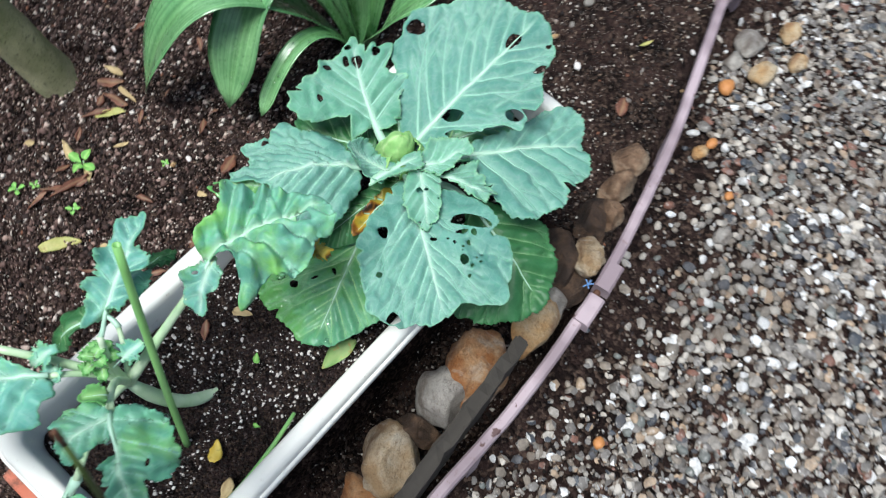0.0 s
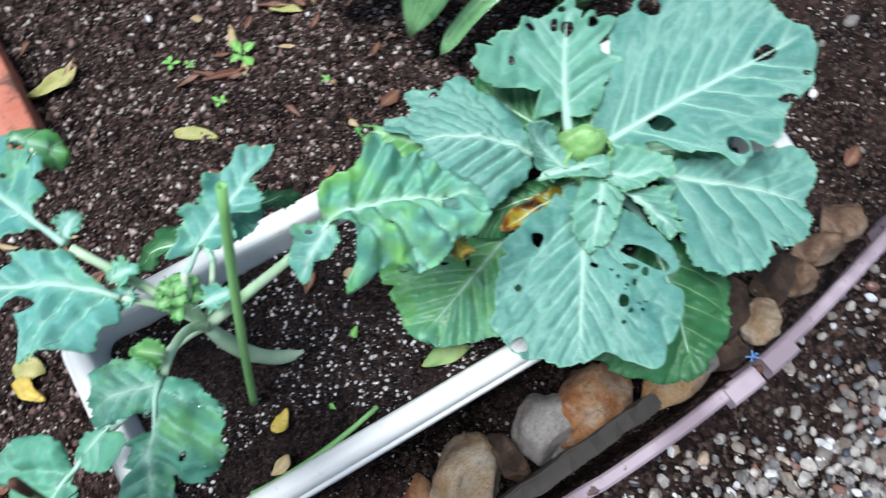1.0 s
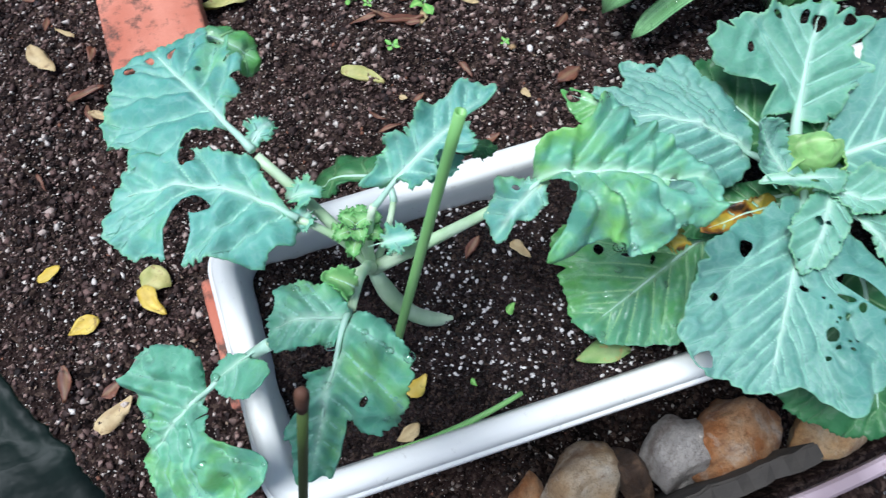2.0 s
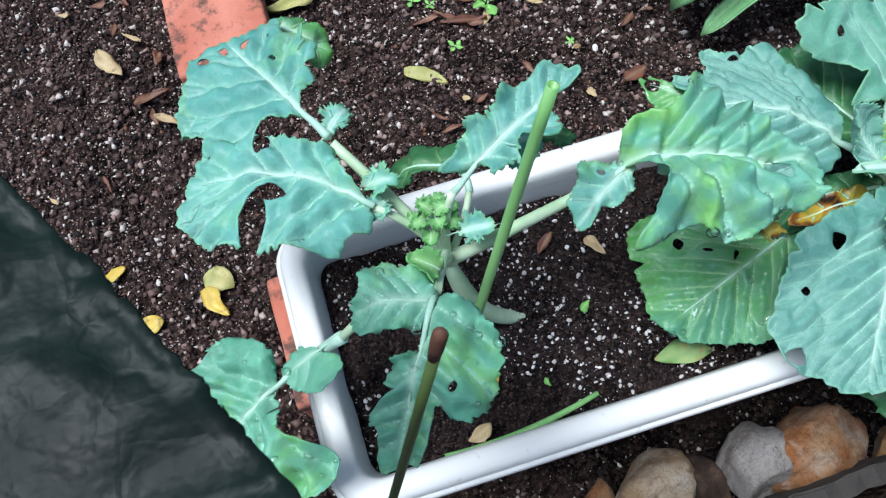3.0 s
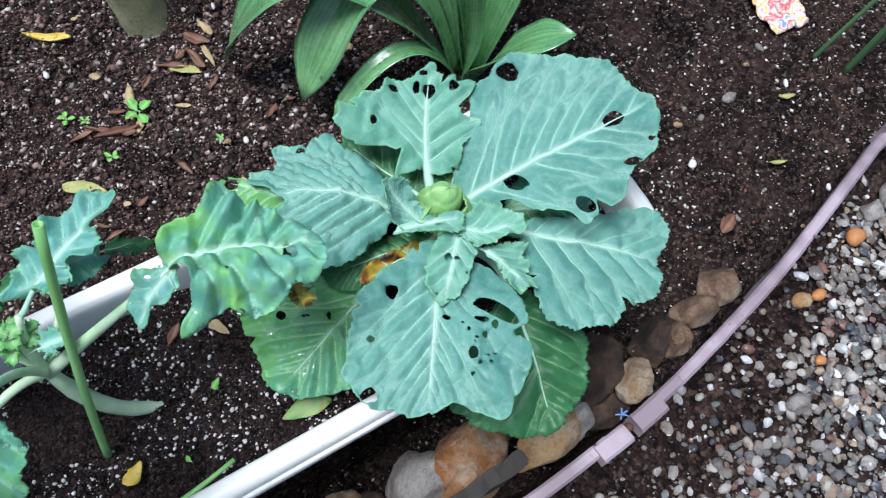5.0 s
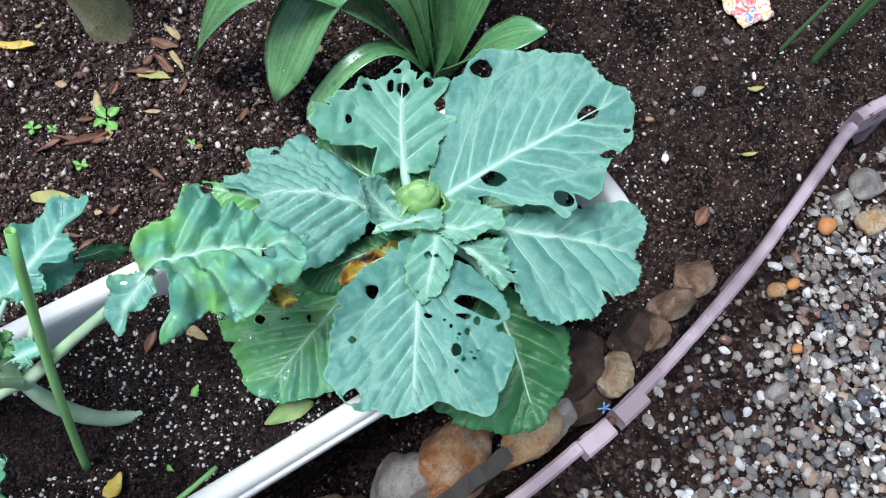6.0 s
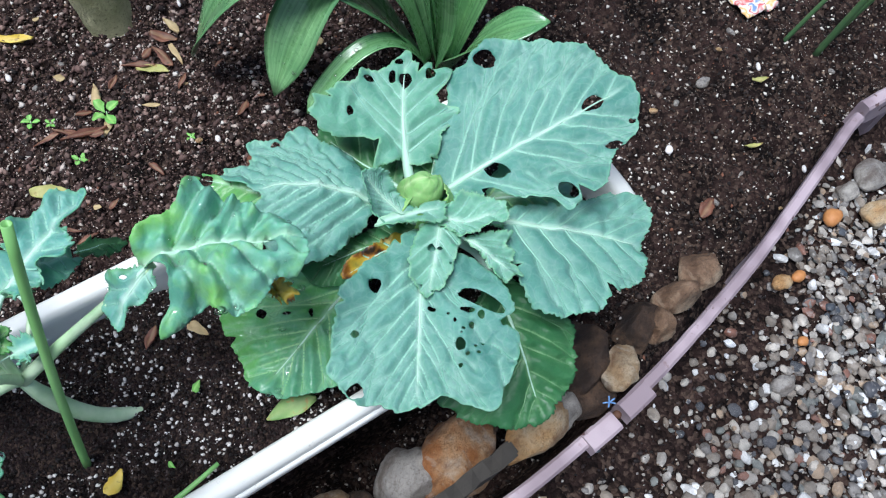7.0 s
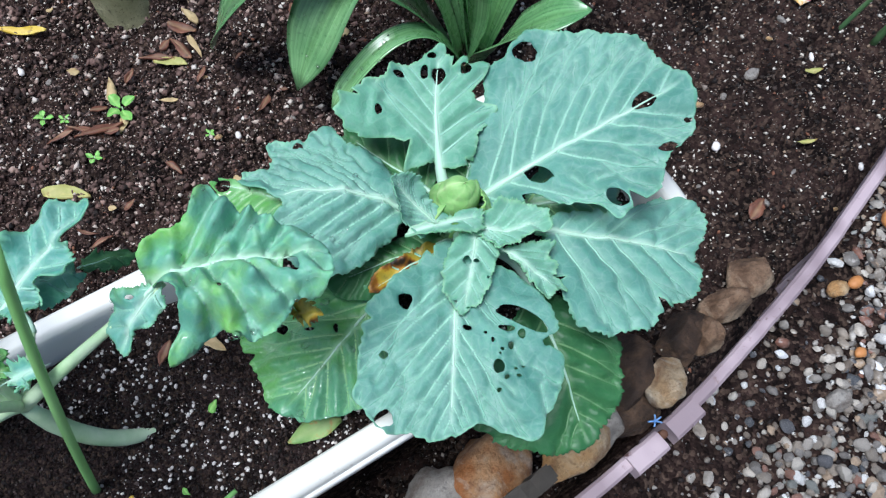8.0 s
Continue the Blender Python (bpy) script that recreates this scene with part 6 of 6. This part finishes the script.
fallen(0.045, 0.425, 0.032, 0.014, -50, BR, 18, "reddish brown fallen leaf on the bed")
fallen(-0.465, 0.124, 0.030, 0.020, 15, YE, 19, "small yellow fallen leaf on the bed")
fallen(-0.454, 0.036, 0.042, 0.020, 40, TA, 71, "tan curled fallen leaf beside the planter")
fallen(-0.490, 0.075, 0.034, 0.012, 80, BR, 72, "dry brown fallen leaf on the bed")
fallen(-0.453, 0.059, 0.020, 0.014, 20, BR, 73, "small reddish brown leaf on the bed")
fallen(-0.487, 0.185, 0.024, 0.013, 20, YE, 74, "yellow-brown fallen leaf on the bed")
fallen(-0.30, 0.200, 0.034, 0.014, 20, BR, 20, "brown fallen leaf on the bed")
fallen(0.575, -0.045, 0.024, 0.005, -15, YG, 21, "thin yellow-green leaf sliver on the bed")
fallen(0.640, 0.020, 0.024, 0.006, -20, YG, 22, "thin yellow leaf sliver on the bed")
fallen(0.470, -0.080, 0.030, 0.016, 15, BR, 23, "dry brown fallen leaf beside the edging")
for i, (x, y) in enumerate(((-0.075, 0.372), (-0.062, 0.345), (-0.098, 0.352), (0.020, 0.418), (0.046, 0.395), (0.004, 0.408), (-0.03, 0.40), (0.06, 0.44), (-0.118, 0.36), (-0.40, 0.40), (-0.42, 0.43), (-0.415, 0.36), (-0.44, 0.455), (-0.405, 0.33))):
    fallen(x, y, 0.018 + 0.010 * (i % 3), 0.007 + 0.002 * (i % 2), 67 * i, (BR, TA, BR)[i % 3], 140 + i, ("crumpled dry brown leaf on the soil", "crumpled dry tan leaf on the soil", "crumpled dry brown leaf on the soil")[i % 3], tilt=16)
fallen(-0.108, -0.020, 0.010, 0.006, 30, M_SEEDLING, 81, "small green leaf scrap on the potting soil", True)
fallen(-0.150, -0.062, 0.007, 0.004, 110, M_SEEDLING, 82, "small green leaf scrap on the potting soil", True)
gen = np.random.default_rng(31)
for i in range(66):
    x, y = gen.uniform(-0.62, 0.25), gen.uniform(0.14, 0.62)
    if -0.40 < x < -0.26 and y > 0.33 or (x + 0.0) ** 2 + (y - 0.48) ** 2 < 0.006:
        continue
    fallen(x, y, gen.uniform(0.008, 0.026), gen.uniform(0.004, 0.010), gen.uniform(0, 360), (BR, BR, BR, TA)[i % 4], 40 + i, ("small dry brown leaf scrap on the soil", "small dry brown leaf scrap on the soil", "small dry brown leaf scrap on the soil", "small dry tan leaf scrap on the soil")[i % 4], tilt=14)


def seedling(x, y, size, turn, seed):
    z = float(ground_height(x, y))
    s = thing("seedling", (x, y, z), "tiny bright green seedling sprouting from the soil", "seedling", "seedlings")
    part("stem", tube_mesh("stem", [(0, 0, -0.004), (0, 0, size * 0.35), (0.0005, 0, size * 0.6)], [0.0009, 0.0008, 0.0006], 6), M_STEM, s)
    for i in range(4):
        me = simple_leaf("leaf", size * (0.95 if i % 2 else 0.75), size * 0.58, M_SEEDLING, seed + i, -0.2)
        ob = part("leaf", me, None, s)
        a = turn + 90 * i + 12 * math.sin(seed + i)
        ob.matrix_local = pose(0, 0, size * 0.55, 0, 0, a) @ pose(size * 0.55, 0, size * 0.05, 0, -12, 0)


seedling(-0.054, 0.358, 0.019, 10, 1)
seedling(-0.102, 0.319, 0.009, 40, 5)
seedling(-0.128, 0.395, 0.010, 70, 9)
seedling(-0.110, 0.385, 0.007, 20, 13)
seedling(0.010, 0.285, 0.006, 20, 17)


# ---- small stones and crumbs of the bed ----
gen = np.random.default_rng(41)


def bed_places(n, x0, x1, y0, y1):
    x, y = gen.uniform(x0, x1, n), gen.uniform(y0, y1, n)
    ok = (y > edge_line(x) + 0.012) & ~((x > BX0 + 0.02) & (x < BX1 - 0.02) & (y > BY0 + 0.02) & (y < BY1 - 0.02))
    x, y = x[ok], y[ok]
    return np.stack([x, y, ground_height(x, y)], 1)


pl = np.concatenate([bed_places(62000, -0.68, 0.34, -0.22, 0.66), bed_places(16000, 0.30, 1.05, -0.22, 0.5)])
dry = (pl[:, 0] < 0.22 + 0.10 * vnoise(pl[:, 0], pl[:, 1], 6, 77)) & (pl[:, 1] > 0.09) | (pl[:, 0] < -0.34)
sizes = 0.0009 + 0.0036 * gen.uniform(0, 1, len(pl)) ** 3.6
tagged(part("dry_soil_crumbs", scatter_mesh("dry_soil_crumbs", pl[dry], sizes[dry], 0, 0.9, 8, 40, 0.95, crisp=True), M_CRUMB_DRY), "loose brown soil crumbs on the bed", "soil crumb", kind="stuff")
tagged(part("soil_crumbs", scatter_mesh("soil_crumbs", pl[~dry], sizes[~dry] * 0.7, 0, 0.9, 28, 40, 0.95, crisp=True), M_CRUMB), "loose dark moist soil crumbs", "soil crumb", kind="stuff")
pl = bed_places(52000, -0.66, 0.34, 0.09, 0.62)
tagged(part("fine_soil_crumbs", scatter_mesh("fine_soil_crumbs", pl + np.array((0, 0, 0.0012)), 0.0006 + 0.0009 * gen.uniform(0, 1, len(pl)) ** 2, 0, 0.95, 18, 40, 0.95, crisp=True), M_CRUMB_DRY), "fine brown soil crumbs on the bed", "soil crumb", kind="stuff")
pl = bed_places(38000, -0.68, 1.05, -0.22, 0.72)
tagged(part("grit", scatter_mesh("grit", pl, 0.0005 + 0.0024 * gen.uniform(0, 1, len(pl)) ** 6, 0, 0.9, 9, 20, crisp=True), M_GRIT), "pale and brown grit in the soil", "grit", kind="stuff")

for i, (x, y, r) in enumerate(((0.588, 0.058, 0.0098), (0.484, 0.004, 0.0056), (0.668, 0.098, 0.0064), (0.631, 0.083, 0.0039), (0.533, 0.050, 0.0044), (0.664, 0.039, 0.0055), (0.486, -0.079, 0.0042), (0.500, 0.055, 0.0050), (0.539, -0.066, 0.0036), (0.624, -0.099, 0.0045), (0.747, -0.015, 0.0041), (0.562, -0.123, 0.0043), (0.441, -0.023, 0.0034), (0.036, 0.276, 0.0040), (0.096, 0.265, 0.0033), (0.038, 0.357, 0.0034), (-0.106, 0.438, 0.0036), (0.084, 0.468, 0.0044), (-0.069, 0.457, 0.0036), (0.016, 0.278, 0.0040), (-0.005, 0.348, 0.0027), (-0.126, 0.458, 0.0044))):
    v, f = hewn(2, (1.2 * r, r * (0.75 + 0.2 * math.sin(i * 2.1)), r * 0.7), 200 + i, 8)
    st = tagged(part("stone", mesh_of("stone", v, [tuple(int(a) for a in q) for q in f]), (M_ROCK_GREY, M_PERLITE, M_ROCK_GREY, M_ROCK_TAN)[i % 4]), ("small grey stone on the soil", "small white stone on the soil", "small grey stone on the soil", "small tan stone on the soil")[i % 4], "stone", "small stones on the bed")
    st.matrix_world = pose(x, y, float(ground_height(x, y)) + 0.4 * r, 0, 0, 47 * i)

# ---- gravel path ----
gen = np.random.default_rng(51)
cell = 0.0085
px, py = np.meshgrid(np.arange(-0.25, 1.35, cell), np.arange(-0.88, -0.05, cell * 0.87))
px[1::2] += cell / 2
px, py = px.ravel() + gen.uniform(-0.7, 0.7, px.size) * cell, py.ravel() + gen.uniform(-0.7, 0.7, py.size) * cell
away = edge_line(px) - 0.012 - py
dense = np.clip((away - 0.008 + 0.050 * vnoise(px, py, 8, 71) + 0.030 * vnoise(px, py, 30, 72)) / 0.075, 0, 1)
far_off = np.clip(1.6 - 1.6 * np.hypot((px - 0.5) / 0.85, (py + 0.40) / 0.62) ** 4, 0, 1)
ok = (away > 0.004) & (gen.uniform(0, 1, px.size) < (0.15 + 0.85 * dense) * far_off)
px, py = px[ok], py[ok]
size = 0.0031 + 0.0056 * gen.uniform(0, 1, len(px)) ** 2.0
pz = ground_height(px, py) + gen.uniform(-0.003, 0.005, len(px))
gravel = thing("gravel", (0.4, -0.4, -0.024), "grey, white and tan rounded gravel pressed into dark soil", "gravel", kind="structure")
near = np.argsort(np.hypot(px - 0.36, py + 0.30))[:300]
rest = np.setdiff1d(np.arange(len(px)), near)
close = np.hypot(px[rest] - 0.36, py[rest] + 0.30) < 0.24
for some, level, seed in ((rest[close], 2, 12), (rest[~close], 1, 13)):
    under(tagged(part("pebble_bed", scatter_mesh("pebble_bed", np.stack([px, py, pz], 1)[some], size[some], level, 0.60, seed, 30, 0.32, 0.30, broken=9), M_PEBBLES), kind="stuff"), gravel)
forms = []
for i in range(14):
    v, f = hewn(2, (1.15, gen.uniform(0.7, 1.1), gen.uniform(0.5, 0.8)), 60 + i, 9, 0.16, 0.93)
    me = mesh_of("pebble", v, [tuple(int(a) for a in q) for q in f])
    me.set_sharp_from_angle(angle=radians(38))
    me.materials.append(M_PEBBLE)
    forms.append(me)
for i in near:
    ob = new("pebble", forms[int(gen.integers(14))])
    ob.parent = gravel
    ob.matrix_parent_inverse = Matrix.Translation(-gravel.location)
    ob.matrix_basis = pose(px[i], py[i], pz[i] + size[i] * 0.35, gen.uniform(-25, 25), gen.uniform(-25, 25), gen.uniform(0, 360)) @ Matrix.Diagonal((size[i], size[i], size[i], 1))
pl_x, pl_y = gen.uniform(-0.25, 1.3, 9000), gen.uniform(-0.9, -0.05, 9000)
ok = pl_y < edge_line(pl_x) - 0.012
pl_x, pl_y = pl_x[ok], pl_y[ok]
under(tagged(part("gravel_fines", scatter_mesh("gravel_fines", np.stack([pl_x, pl_y, ground_height(pl_x, pl_y)], 1), 0.0010 + 0.0026 * gen.uniform(0, 1, len(pl_x)) ** 2, 0, 0.9, 14, 20, 0.9, crisp=True), M_CRUMB_WET), kind="stuff"), gravel)
fx, fy = gen.uniform(-0.2, 1.2, 11000), gen.uniform(-0.8, -0.08, 11000)
away = edge_line(fx) - 0.012 - fy
ok = (away > 0.004) & (gen.uniform(0, 1, len(fx)) < 0.25 + 0.75 * np.clip((away - 0.01 + 0.05 * vnoise(fx, fy, 8, 71)) / 0.08, 0, 1))
fx, fy = fx[ok], fy[ok]
under(tagged(part("fine_gravel", scatter_mesh("fine_gravel", np.stack([fx, fy, ground_height(fx, fy) + 0.002], 1), 0.0010 + 0.0019 * gen.uniform(0, 1, len(fx)) ** 2, 1, 0.7, 33, 20, 0.4, broken=6), M_PEBBLES), kind="stuff"), gravel)
k = Mat("rust_pebble", 0.6)
k.colour(k.mix(k.noise(160, 5), lin(168, 104, 54), lin(204, 146, 88))).bump(k.noise(300, 4), 0.3, 0.001)
for x, y, s, seed in ((0.612, -0.166, 0.013, 3), (0.098, -0.318, 0.008, 5), (0.47, -0.26, 0.007, 7), (0.52, -0.20, 0.009, 9)):
    v, f = lump(2, (s, s * 0.8, s * 0.65), seed, 0.3)
    ob = under(part("pebble", mesh_of("pebble", v + np.array((x, y, -0.014)), [tuple(int(a) for a in q) for q in f]), k.m, None, "rusty orange pebble"), gravel)
for x, y, s, seed in ((0.668, -0.192, 0.022, 13), (0.70, -0.150, 0.026, 15), (0.76, -0.185, 0.020, 17), (0.655, -0.150, 0.016, 19), (0.50, -0.195, 0.013, 21), (0.415, -0.285, 0.014, 23), (0.72, -0.22, 0.017, 25)):
    v, f = lump(3, (s, s * 0.75, s * 0.6), seed, 0.3)
    under(part("pebble", mesh_of("pebble", v + np.array((x, y, -0.016)), [tuple(int(a) for a in q) for q in f]), (M_ROCK_GREY, M_ROCK_TAN)[seed % 4 == 1], None, "larger stone among the gravel"), gravel)
